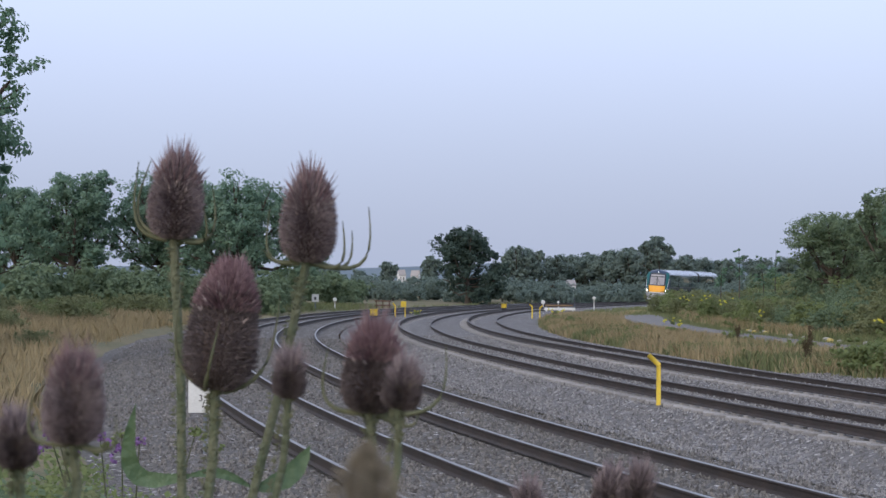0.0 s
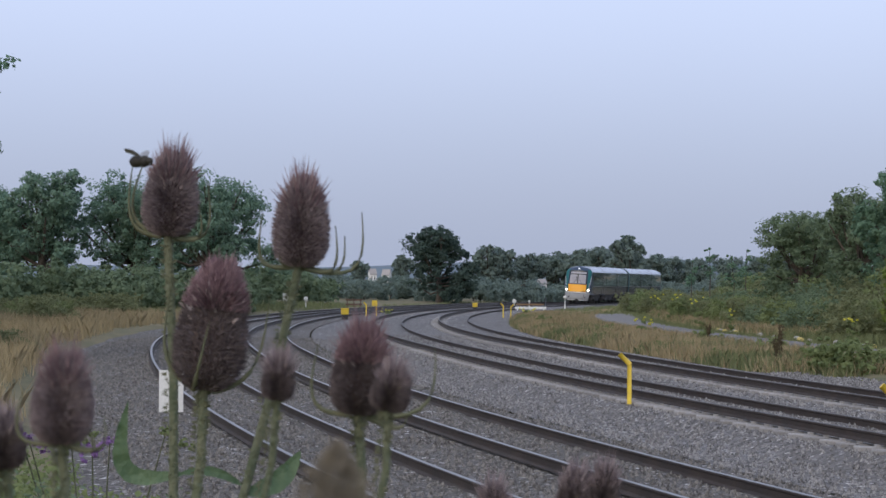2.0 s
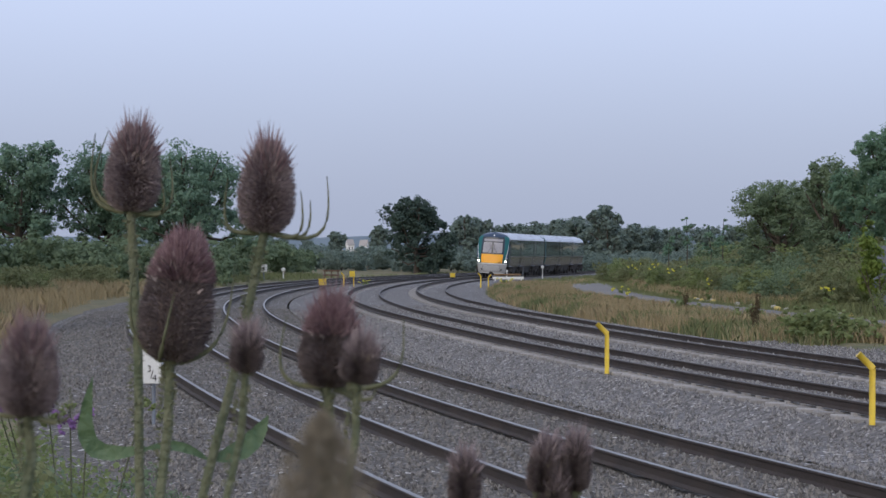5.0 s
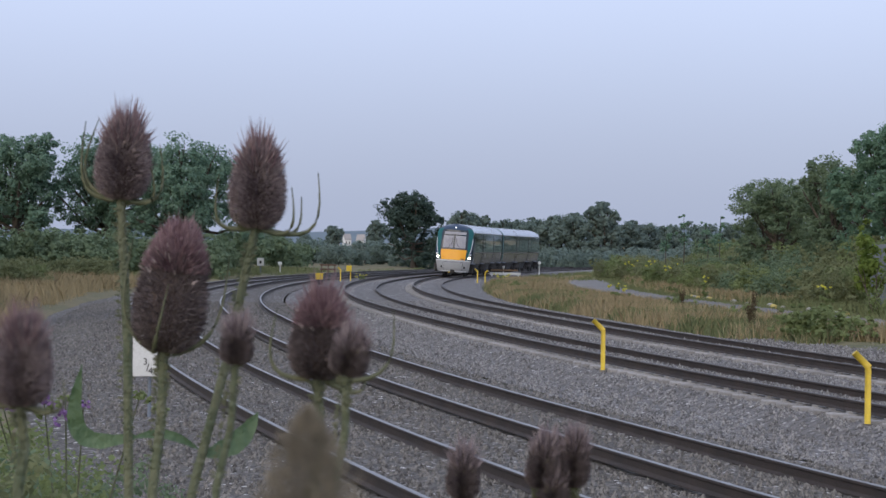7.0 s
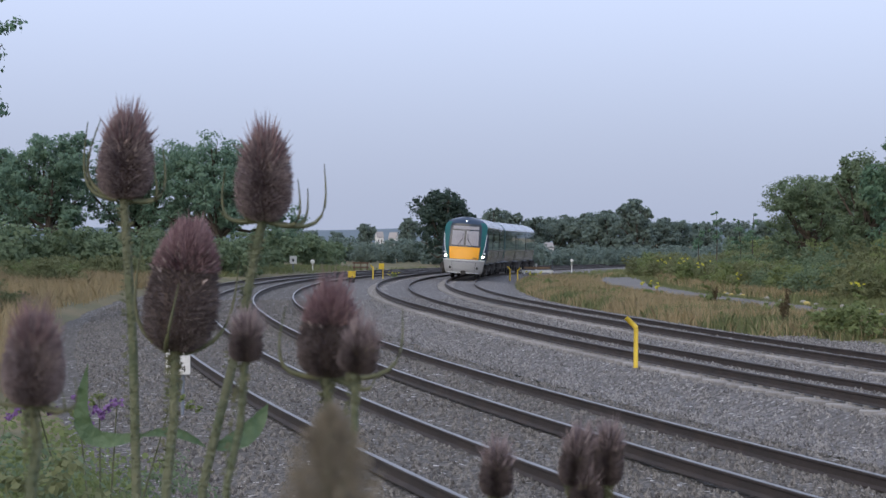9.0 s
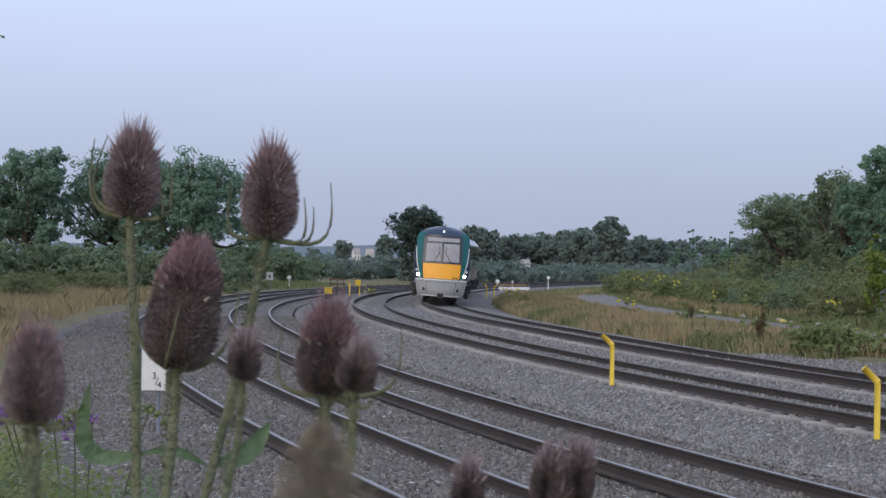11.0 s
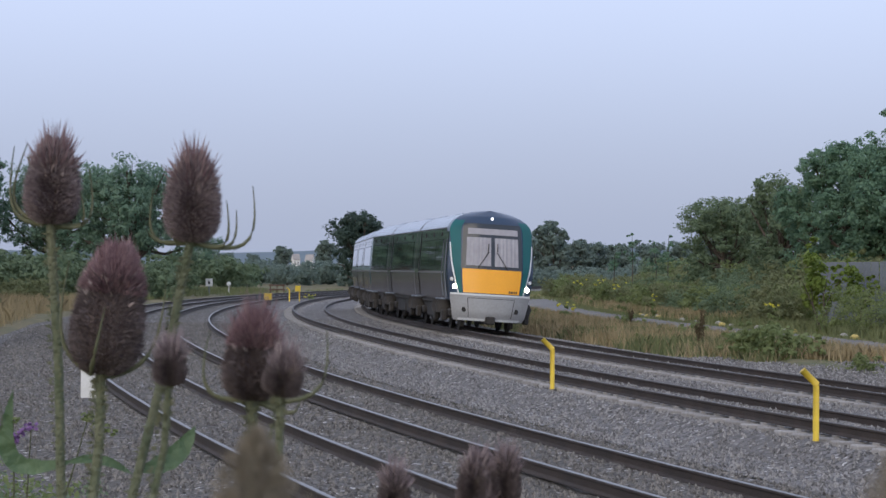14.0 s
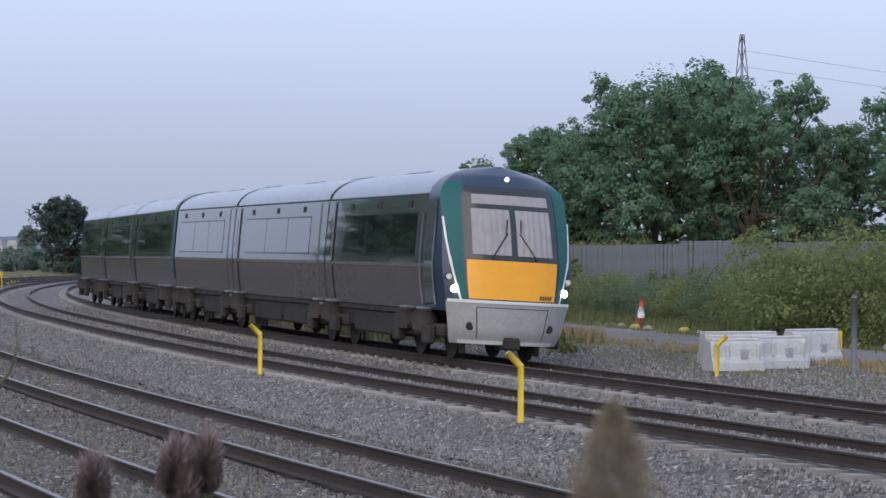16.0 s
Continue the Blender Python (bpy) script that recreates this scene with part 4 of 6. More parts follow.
def scatter(rng, n, s0, s1, l0, l1, bias=1.0):
    s = s0 + (s1 - s0) * rng.random(n) ** bias
    lat = rng.uniform(l0, l1, n)
    th = np.interp(s, SS, TH)
    X, Y = np.interp(s, SS, CX) + lat * np.cos(th), np.interp(s, SS, CY) - lat * np.sin(th)
    return np.stack([X, Y, terrain(X, Y) - 0.03], -1), s, lat


def build_grass():
    rng = np.random.default_rng(123)
    P, s, lat = scatter(rng, 7600, 44, 150, 12.1, 16.6, 1.1)
    patch = 0.8 * np.sin(s * 0.55 + lat) + 0.6 * np.sin(s * 0.17 - 0.8 * lat) + rng.normal(0, 0.7, len(s)) + 0.12 * (lat - 14.6)
    blades("dry_grass", P[(patch > -0.25)], 0.48, M["grass_gold"], "tall dry golden grass on the verge", 1)
    blades("green_grass", P[(patch <= -0.25)], 0.42, M["grass_green"], "rough green grass and weeds on the verge", 2)
    P, s, lat = scatter(rng, 2600, 24, 48, 12.1, 16.8)
    blades("green_grass", P[::11], 0.13, M["grass_green"], "sparse thin grass on the stones beside the path", 3)
    P, s, lat = scatter(rng, 1500, 28, 190, 16.2, 17.5, 1.2)
    blades("dry_grass", P, 0.22, M["grass_gold"], "short dry grass creeping over the path edge", 21)
    P, s, lat = scatter(rng, 1300, 28, 190, 20.3, 21.6, 1.2)
    blades("green_grass", P, 0.20, M["grass_green"], "short grass along the far edge of the path", 22)
    P, s, lat = scatter(rng, 6400, 36, 215, 21.7, 25.6, 1.2)
    far = s > 84
    blades("dry_grass", P[far][::2], 0.62, M["grass_gold"], "dry grass along the foot of the bushes", 4)
    blades("green_grass", np.concatenate([P[far][1::2], P[~far][::2]]), 0.45, M["grass_green"], "green grass along the foot of the bushes", 5)
    P, s, lat = scatter(rng, 6400, 27, 135, -24, -8.7, 1.2)
    P = P[lat < -8.6 - 0.6 * np.sin(s * 0.2)]
    blades("dry_grass", P, 0.75, M["grass_gold"], "tall dry golden grass beside the stone bed", 6, spread=0.2)
    P, s, lat = scatter(rng, 4200, 120, 210, -60, -11, 1.0)
    blades("green_grass", P, 0.5, M["grass_green"], "rough green field edge below the trees", 7, width=0.04, spread=0.4)
    P, s, lat = scatter(rng, 2600, 150, 290, -11, 30, 1.0)
    P = P[(lat < -9.5) | (lat > 12.5)]
    blades("green_grass", P, 0.3, M["grass_green"], "rough grass round the railway bend", 8, width=0.04, spread=0.4)
    P, s, lat = scatter(rng, 700, 14, 46, -15, -9.4, 1.0)
    blades("green_grass", P, 0.5, M["grass_green"], "green weeds on the near bank", 9, spread=0.2)


build_grass()


def ragwort(x, y, h, r, seed):
    rng = np.random.default_rng(seed)
    t = thing("ragwort", "ragwort plant with clusters of small yellow flowers", "wildflower", pose(x, y, ground_z(x, y) - 0.02), "ragwort plants")
    part("foliage", quads("foliage", leaf_cloud(rng, [(0, 0, h * 0.45, r * 0.7, r * 0.7, h * 0.45)], 260, 0.06), 4), M["leaf_bush"], t)
    part("flower_head", quads("flower_head", leaf_cloud(rng, [(0, 0, h * 0.9, r, r, h * 0.16)], 150, 0.03, 0.2), 4), M["ragwort"], t, "small yellow flowers")["kind"] = "stuff"


for i, (s, lat, h, r) in enumerate(((84, 15.6, 0.95, 0.45), (85, 16.2, 0.7, 0.35), (150, 12.6, 0.7, 0.9), (156, 12.4, 0.6, 0.8), (144, 12.9, 0.6, 0.6), (104, 21.3, 1.7, 0.5), (121, 21.6, 1.9, 0.7),
                                     (132, 21.4, 1.7, 0.5), (93, 21.2, 1.2, 0.3), (156, 1.5, 0.95, 0.6), (158, 1.3, 0.8, 0.55), (70, 21.2, 1.2, 0.4))):
    px, py, _ = on_line(s, lat)
    ragwort(px, py, h, r, 300 + i)


def dock(bearing, d, h, seed):
    """A dead dock: a ribbed stalk with upright side spikes set with small dark seeds."""
    rng = np.random.default_rng(seed)
    x, y = spot(bearing, d)
    t = thing("dock_plant", "tall dead brown dock plant standing in the dry grass", "wild plant", pose(x, y, ground_z(x, y) - 0.03), "dock plants")
    for k in range(5):
        a = rng.uniform(0, 6.28)
        foot, tip = Vector((0, 0, h * 0.12 * k)), Vector((0.10 * h * math.cos(a), 0.10 * h * math.sin(a), h * rng.uniform(0.75, 1.0)))
        part("stem", tube([foot, foot.lerp(tip, 0.5), tip], [0.012, 0.009, 0.004], 6), M["dock"], t)
        lobes = [tuple(foot.lerp(tip, q)) + (0.05, 0.05, 0.10) for q in (0.45, 0.6, 0.75, 0.9)]
        part("seed_spike", quads("seed_spike", leaf_cloud(rng, lobes, 260, 0.018, 0.6, 8), 4), M["dock"], t)["kind"] = "stuff"


for i, (b, d, h) in enumerate(((8.14, 66, 1.25), (8.05, 65.4, 1.0), (10.4, 60, 0.9), (6.3, 84, 0.9))):
    dock(b, d, h, 900 + i)


# ------------------------------------------------------------------ posts, signs and things along the line
def bent_post(x, y, turn, h=1.02, label="yellow bent steel marker post standing in the stone", z=None):
    z = ground_z(x, y) if z is None else z
    t = thing("marker_post", label, "post", pose(x, y, z, 0, 0, turn), "yellow bent posts")
    part("pole", tube([(0, 0, -0.2), (0, 0, h * 0.79), (0.02, 0, h * 0.82)], 0.046, 12), M["yellow"], t)
    part("bent_head", tube([(0.012, 0, h * 0.80), (-0.06, 0, h * 0.87), (-0.20, 0, h)], 0.05, 12), M["yellow"], t)
    part("foot", tube([(0, 0, -0.05), (0, 0, 0.04)], [0.085, 0.07], 10), M["concrete"], t)


def on_bed(s, lat):
    x, y, z = on_line(s, lat)
    return x, y, z + float(formation(lat))


for s, lat, turn, h in ((31.5, 3.4, 0, 1.03), (18.8, 3.42, 0, 1.05)):
    x, y, z = on_bed(s, lat)
    bent_post(x, y, turn, h, z=z)
x, y, z = on_bed(29.4, 12.52)
bent_post(x, y, 180, 1.03, z=z + 0.1)
for s, lat, turn in ((147, 1.1, 0), (142.5, 11.2, 0), (143.5, 11.7, 180)):
    x, y, z = on_bed(s, lat)
    bent_post(x, y, turn, 1.05, "faded yellow bent marker post by the bend", z)


def equipment_box(s, lat, w, h, label):
    x, y, z = on_bed(s, lat)
    t = thing("lineside_cabinet", label, "cabinet", pose(x, y, z, 0, 0, 5))
    part("cabinet_body", box(-w / 2, w / 2, -0.25, 0.25, 0.32, h, 0.04), M["yellow"], t)
    part("plinth", box(-w * 0.42, w * 0.42, -0.22, 0.22, -0.1, 0.33, 0.02), M["black"], t)
    part("lid", box(-w / 2 - 0.03, w / 2 + 0.03, -0.28, 0.28, h, h + 0.05, 0.015), M["yellow"], t)


equipment_box(133.5, 1.0, 0.50, 0.70, "yellow lineside box on a dark plinth")


def box_post(s, lat):
    x, y, z = on_bed(s, lat)
    t = thing("lineside_box", "small yellow box on a thin yellow post", "post", pose(x, y, z, 0, 0, 5))
    part("pole", tube([(0.12, 0, -0.2), (0.12, 0, 0.95)], 0.045, 10), M["yellow"], t)
    part("box", box(-0.2, 0.2, -0.1, 0.1, 0.72, 1.15, 0.03), M["yellow"], t)


def rail_frame(s, lat):
    """Low rusty rails on short legs."""
    x, y, z = on_bed(s, lat)
    t = thing("rail_barrier", "low rusty brown steel barrier beside the tracks", "barrier", pose(x, y, z, 0, 0, 4))
    rust = mat("rusty_angle_iron", (0.10, 0.06, 0.04), 0.9, vary=(0.16, 0.10, 0.07), scale=3, fine=30)
    for zz in (0.45, 0.85):
        part("rail_bar", box(-0.75, 0.75, -0.04, 0.04, zz, zz + 0.14, 0.01), rust, t)
    for xx in (-0.6, 0.0, 0.6):
        part("leg", box(xx - 0.05, xx + 0.05, 0.03, 0.10, -0.2, 1.0, 0.01), rust, t)


box_post(151, 1.25)
rail_frame(189, -6.9)
equipment_box(172, 6.7, 0.4, 0.62, "small yellow lineside box beyond the bend")


def disc_post(x, y, h, label, head=0.13):
    t = thing("disc_post", label, "post", pose(x, y, ground_z(x, y)), "white marker posts")
    part("pole", tube([(0, 0, -0.2), (0, 0, h)], 0.055, 10), M["white"], t)
    bm = bmesh.new()
    disc(bm, (0, -0.05, h), head, (0, -1, 0), 0.04, 18)
    part("disc", bm, M["white"], t)


def sign_post(x, y, h, w, hh, label):
    t = thing("sign_post", label, "sign", pose(x, y, ground_z(x, y)))
    part("pole", tube([(0, 0, -0.2), (0, 0, h)], 0.06, 10), M["grey_steel"], t)
    b = part("board", box(-w / 2, w / 2, -0.09, -0.06, h - hh, h, 0.01), M["white"], t)
    part("symbol", box(-w * 0.14, w * 0.14, -0.097, -0.091, h - hh * 0.72, h - hh * 0.35), M["black"], b)


x, y = spot(-4.245, 200)
disc_post(x, y, 0.92, "white disc marker post beside the far bend", 0.2)
x, y = spot(-4.756, 192)
sign_post(x, y, 1.45, 0.62, 0.68, "white rectangular sign on a post beside the bend")
x, y, _ = on_line(158, -18.2)
disc_post(x, y, 1.25, "white disc marker post in the field edge", 0.16)
disc_post(9.05, 202.0, 1.45, "white marker post beyond the path", 0.16)
disc_post(5.21, 183.2, 1.4, "white post at the end of a low barrier", 0.10)
disc_post(4.3, 200.0, 1.25, "white post with a round dark head", 0.2)


def low_barrier():
    t = thing("low_barrier", "low white horizontal barrier beam on short legs", "barrier", pose(5.3, 182.0, ground_z(5.3, 182.0) + 0.45, 0, 0, 2))
    part("beam", box(-1.3, 1.3, -0.06, 0.06, 0.28, 0.50, 0.02), M["white"], t)
    for x in (-1.1, 0.0, 1.1):
        part("leg", box(x - 0.05, x + 0.05, -0.05, 0.05, -0.65, 0.29), M["white"], t)
    part("rear_rail", box(-1.2, 1.1, 0.5, 0.58, 0.6, 0.75, 0.01), mat("weathered_timber", (0.16, 0.10, 0.06), 0.9, vary=(0.24, 0.16, 0.09), scale=2, fine=20), t)
    for x in (-1.1, 1.0):
        part("rear_leg", box(x - 0.05, x + 0.05, 0.5, 0.58, -0.65, 0.61), M["grey_steel"], t)
    part("mast", tube([(1.25, 0.3, -0.6), (1.25, 0.3, 1.3)], 0.04, 8), M["grey_steel"], t)


low_barrier()


def mile_board():
    x, y, z = on_bed(23.4, -6.35)
    t = thing("distance_board", "white distance board with black figures on a steel post", "sign", pose(x, y, z, 0, 0, 6))
    part("pole", tube([(0.07, 0.03, -0.2), (0.07, 0.03, 1.26)], 0.028, 10), M["grey_steel"], t)
    b = part("board", box(-0.185, 0.185, -0.02, 0.0, 0.62, 1.26, 0.006), M["white"], t)
    for txt, tx, tz, size in (("3", -0.03, 0.80, 0.14), ("/", 0.02, 0.70, 0.17), ("4", 0.05, 0.66, 0.14)):
        cu = bpy.data.curves.new("figure", "FONT")
        cu.body, cu.size, cu.extrude = txt, size, 0.002
        tmp = bpy.data.objects.new("figure", cu)
        me = bpy.data.meshes.new_from_object(tmp)
        bpy.data.objects.remove(tmp)
        part("figure", me, M["black"], b, at=Matrix.Translation((tx, -0.024, tz)) @ Matrix.Rotation(radians(90), 4, "X"))


mile_board()


def painted_stone_mesh(seed):
    rng = np.random.default_rng(seed)
    bm = bmesh.new()
    bmesh.ops.create_icosphere(bm, subdivisions=2, radius=1)
    for v in bm.verts:
        v.co *= rng.uniform(0.86, 1.1)
        v.co.z = max(v.co.z, -0.4)
    for f in bm.faces:
        f.smooth = True
    return bm


def build_stones():
    meshes = []
    for k in range(4):
        bm = painted_stone_mesh(k)
        me = bpy.data.meshes.new("path_stone")
        bm.to_mesh(me)
        bm.free()
        meshes.append(me)
    grey = [m.copy() for m in meshes]
    for m in meshes:
        m.materials.append(M["stone_yellow"])
    for m in grey:
        m.materials.append(mat("lichen_stone", (0.26, 0.25, 0.22), 0.9, vary=(0.36, 0.35, 0.30), scale=3, fine=20, bump=0.5))
    rng = np.random.default_rng(8)
    i = 0
    for s in np.arange(37.5, 100, 1.75):
        x, y, _ = on_line(s, 21.35 + rng.uniform(-0.12, 0.12))
        i += 1
        if rng.random() < 0.28:
            continue
        s += rng.uniform(-0.5, 0.5)
        x, y, _ = on_line(s, 21.35 + rng.uniform(-0.2, 0.2))
        painted = i % 2 == 0
        k = rng.uniform(0.11, 0.17)
        o = part("path_stone", (meshes if painted else grey)[i % 4], None, None, at=pose(x, y, ground_z(x, y) + 0.05, 0, 0, rng.uniform(0, 360)) @ Matrix.Diagonal((k * 1.25, k * 1.1, k, 1)))
        tagged(o, "yellow painted stone edging the access path" if painted else "bare grey stone edging the access path", "stone", "stones along the path")


build_stones()


def traffic_cone():
    x, y = 17.6, 69.4
    t = thing("traffic_cone", "red and white traffic cone beside the path, bluish shade painted on one edge", "traffic cone", pose(x, y, ground_z(x, y), 0, 4, 0))
    part("base", box(-0.24, 0.24, -0.24, 0.24, 0, 0.05, 0.015), M["red"], t)
    for z0, z1, m in ((0.05, 0.30, "red"), (0.30, 0.70, "white"), (0.70, 0.95, "red")):
        r = lambda z: 0.19 - 0.15 * z / 0.95
        part("cone_band", tube([(0, 0, z0), (0, 0, z1)], [r(z0), r(z1)], 18), M[m], t)
    # The cone's bluish shading on its left, put in as a coloured strip.
    part("blue_strip", box(-0.155, -0.125, -0.05, 0.05, 0.28, 0.62, 0.01), M["cone_shade"], t)


traffic_cone()


def water_barrier(x, y, turn, length, h, label, yellow=False):
    """Hollow plastic road barrier: tapered, with two fork slots, ribs and a lip."""
    t = thing("road_barrier", label, "barrier", pose(x, y, ground_z(x, y) + 0.02, 0, 0, turn), "plastic road barriers")
    bm = bmesh.new()
    prof = [(-0.32, 0), (-0.30, 0.16), (-0.22, 0.30), (-0.17, h - 0.06), (-0.13, h), (0.13, h), (0.17, h - 0.06), (0.22, 0.30), (0.30, 0.16), (0.32, 0)]
    xs = [-length / 2, -length / 2 + 0.04, length / 2 - 0.04, length / 2]
    rings = [[bm.verts.new((xx, yy * (0.93 if i in (0, 3) else 1), zz * (0.98 if i in (0, 3) else 1))) for yy, zz in prof] for i, xx in enumerate(xs)]
    for a, b in zip(rings, rings[1:]):
        for k in range(len(prof)):
            bm.faces.new((a[k], b[k], b[(k + 1) % len(prof)], a[(k + 1) % len(prof)]))
    bm.faces.new(rings[0])
    bm.faces.new(rings[-1][::-1])
    bmesh.ops.recalc_face_normals(bm, faces=bm.faces)
    body = part("shell", bm, M["plastic"], t)
    for xx in (0.12 * length,):
        # No hollow here: a darker block paints the shade of the slot.
        part("fork_slot", box(xx - 0.085, xx + 0.085, -0.262, -0.18, 0.22, 0.46, 0.02), M["plastic_slot_shade"], body, "recess given as a block in shade grey")
    for xx in (-0.42 * length, -0.2 * length, 0.40 * length):
        part("rib", box(xx - 0.045, xx + 0.045, -0.262, -0.15, 0.20, h - 0.08, 0.025), M["plastic"], body)
    part("lip", box(-length / 2 + 0.02, length / 2 - 0.02, -0.15, 0.15, h - 0.015, h + 0.03, 0.012), M["plastic"], body)
    if yellow:
        part("end_panel", box(length / 2, length / 2 + 0.03, -0.24, 0.24, 0.3, h - 0.02, 0.01), M["yellow"], body, "yellow end panel")


water_barrier(13.35, 44.6, 8, 1.2, 0.64, "white plastic road barrier standing empty on the stones")
water_barrier(14.55, 45.3, 14, 1.25, 0.66, "white plastic road barrier with slots in painted shade")
water_barrier(15.95, 47.2, 22, 1.35, 0.74, "white plastic road barrier with a yellow end", True)
water_barrier(14.3, 47.4, 10, 1.8, 0.68, "white plastic road barrier behind the others")


def bare_post():
    t = thing("steel_post", "plain grey steel post beside the stone bed", "post", pose(15.3, 42.6, ground_z(15.3, 42.6)))
    part("pole", tube([(0, 0, -0.2), (0, 0, 1.62)], 0.06, 12), M["grey_steel"], t)
    part("cap", tube([(0, 0, 1.60), (0, 0, 1.66)], [0.066, 0.05], 12), M["grey_steel"], t)


bare_post()


def palisade():
    t = thing("palisade_fence", "tall grey galvanised steel palisade fence", "fence")
    x0, y0 = spot(11.2, 90)
    x1, y1 = spot(24.0, 86)
    n = 118
    turn = math.degrees(math.atan2(y1 - y0, x1 - x0))
    pale = bmesh.new()
    box(-0.083, 0.083, -0.012, 0.012, 0.0, 2.68, bm=pale)
    box(-0.02, 0.02, -0.03, -0.012, 0.0, 2.5, bm=pale)
    pm = bpy.data.meshes.new("pale")
    pale.to_mesh(pm)
    pale.free()
    pm.materials.append(M["grey_steel"])
    rng = np.random.default_rng(4)
    for i in range(n):
        k = i / (n - 1)
        x, y = x0 + (x1 - x0) * k, y0 + (y1 - y0) * k
        z = ground_z(x, y)
        part("pale", pm, None, t, at=pose(x, y, z + (0.12 if 38 < i < 52 else 0.0) + rng.uniform(-0.01, 0.01), 0, rng.normal(0, 0.4), turn))
        if i % 18 == 0:
            part("fence_post", box(-0.05, 0.05, 0.02, 0.12, -0.2, 2.5), M["grey_steel"], t, at=pose(x, y, z, 0, 0, turn))
    for h in (0.5, 2.1):
        xm, ym = (x0 + x1) / 2, (y0 + y1) / 2
        ln = math.hypot(x1 - x0, y1 - y0) / 2
        part("fence_rail", box(-ln, ln, 0.012, 0.06, h, h + 0.06), M["grey_steel"], t, at=pose(xm, ym, ground_z(xm, ym), 0, 0, turn))


palisade()


def pylon():
    d = 420
    x, y = spot(16.86, d)
    H = 2.45 + d * math.tan(radians(5.65))
    t = thing("pylon", "tall steel lattice electricity pylon behind the trees", "pylon", pose(x, y, ground_z(x, y), 0, 0, 20))
    w = lambda z: 0.25 + 3.0 * (1 - z / H)
    zs = [0, H * 0.2, H * 0.38, H * 0.54, H * 0.66, H * 0.75, H * 0.82, H * 0.88, H * 0.94, H]
    for sx in (-1, 1):
        for sy in (-1, 1):
            part("leg", tube([(sx * w(z), sy * w(z), z) for z in zs], 0.10, 5), M["grey_steel"], t)
    for a, b in zip(zs, zs[1:]):
        for k, (p, q) in enumerate((((-1, -1), (1, -1)), ((1, -1), (1, 1)), ((1, 1), (-1, 1)), ((-1, 1), (-1, -1)))):
            p, q = (p, q) if (zs.index(a) + k) % 2 else (q, p)
            part("brace", tube([(p[0] * w(a), p[1] * w(a), a), (q[0] * w(b), q[1] * w(b), b)], 0.06, 4), M["grey_steel"], t)
    for k, z in enumerate((H * 0.93, H * 0.86)):
        wire = part("power_line", tube([(0, 0, z), (60, 10, z - 3.0), (120, 20, z - 4.0), (200, 34, z - 2.0)], 0.03, 4), M["grey_steel"], t)


pylon()


def cottage(bearing, d, w, h, z, label):
    x, y = spot(bearing, d)
    t = thing("house", label, "house", pose(x, y, z, 0, 0, 25 * math.sin(bearing * 7)))
    V = [(-w / 2, -w * 0.4, 0), (w / 2, -w * 0.4, 0), (w / 2, w * 0.4, 0), (-w / 2, w * 0.4, 0), (-w / 2, -w * 0.4, h), (w / 2, -w * 0.4, h), (w / 2, w * 0.4, h), (-w / 2, w * 0.4, h), (-w / 2, 0, h * 1.5), (w / 2, 0, h * 1.5)]
    part("wall", mesh_of("wall", V, [(0, 1, 5, 4), (1, 2, 6, 9, 5), (2, 3, 7, 6), (3, 0, 4, 8, 7)]), M["wall_white"], t)
    for sgn in (-1, 1):
        V = [(-w * 0.54, sgn * w * 0.46, h * 0.93), (w * 0.54, sgn * w * 0.46, h * 0.93), (w * 0.54, 0, h * 1.54), (-w * 0.54, 0, h * 1.54)]
        V += [(a, b, c + 0.15) for a, b, c in V]
        part("roof", mesh_of("roof", V, [(0, 1, 2, 3), (4, 5, 6, 7), (0, 1, 5, 4), (1, 2, 6, 5), (2, 3, 7, 6), (3, 0, 4, 7)]), M["slate"], t)
    for k in (-0.25, 0.2):
        part("window", box(k * w - w * 0.06, k * w + w * 0.06, -w * 0.405 - 0.02, -w * 0.4, h * 0.45, h * 0.75), M["t_glass"], t)


cottage(-2.50, 620, 2.0, 2.6, -0.2, "white distant cottage among the hedges")
cottage(-2.13, 600, 2.2, 2.6, -0.4, "white distant cottage among the hedges")
cottage(1.95, 284, 1.1, 0.95, 0.3, "small white gabled hut before the far trees")


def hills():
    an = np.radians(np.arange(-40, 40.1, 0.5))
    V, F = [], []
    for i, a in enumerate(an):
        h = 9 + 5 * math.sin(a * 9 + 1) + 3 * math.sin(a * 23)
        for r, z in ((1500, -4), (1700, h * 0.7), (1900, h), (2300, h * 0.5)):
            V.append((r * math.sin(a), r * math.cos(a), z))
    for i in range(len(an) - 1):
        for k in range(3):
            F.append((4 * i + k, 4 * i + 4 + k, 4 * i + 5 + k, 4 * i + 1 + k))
    tagged(part("far_hills", mesh_of("far_hills", V, [f for f in F], True), M["hill"]), "low hills on the skyline, haze painted in as blue-green", "hills", kind="structure")


hills()


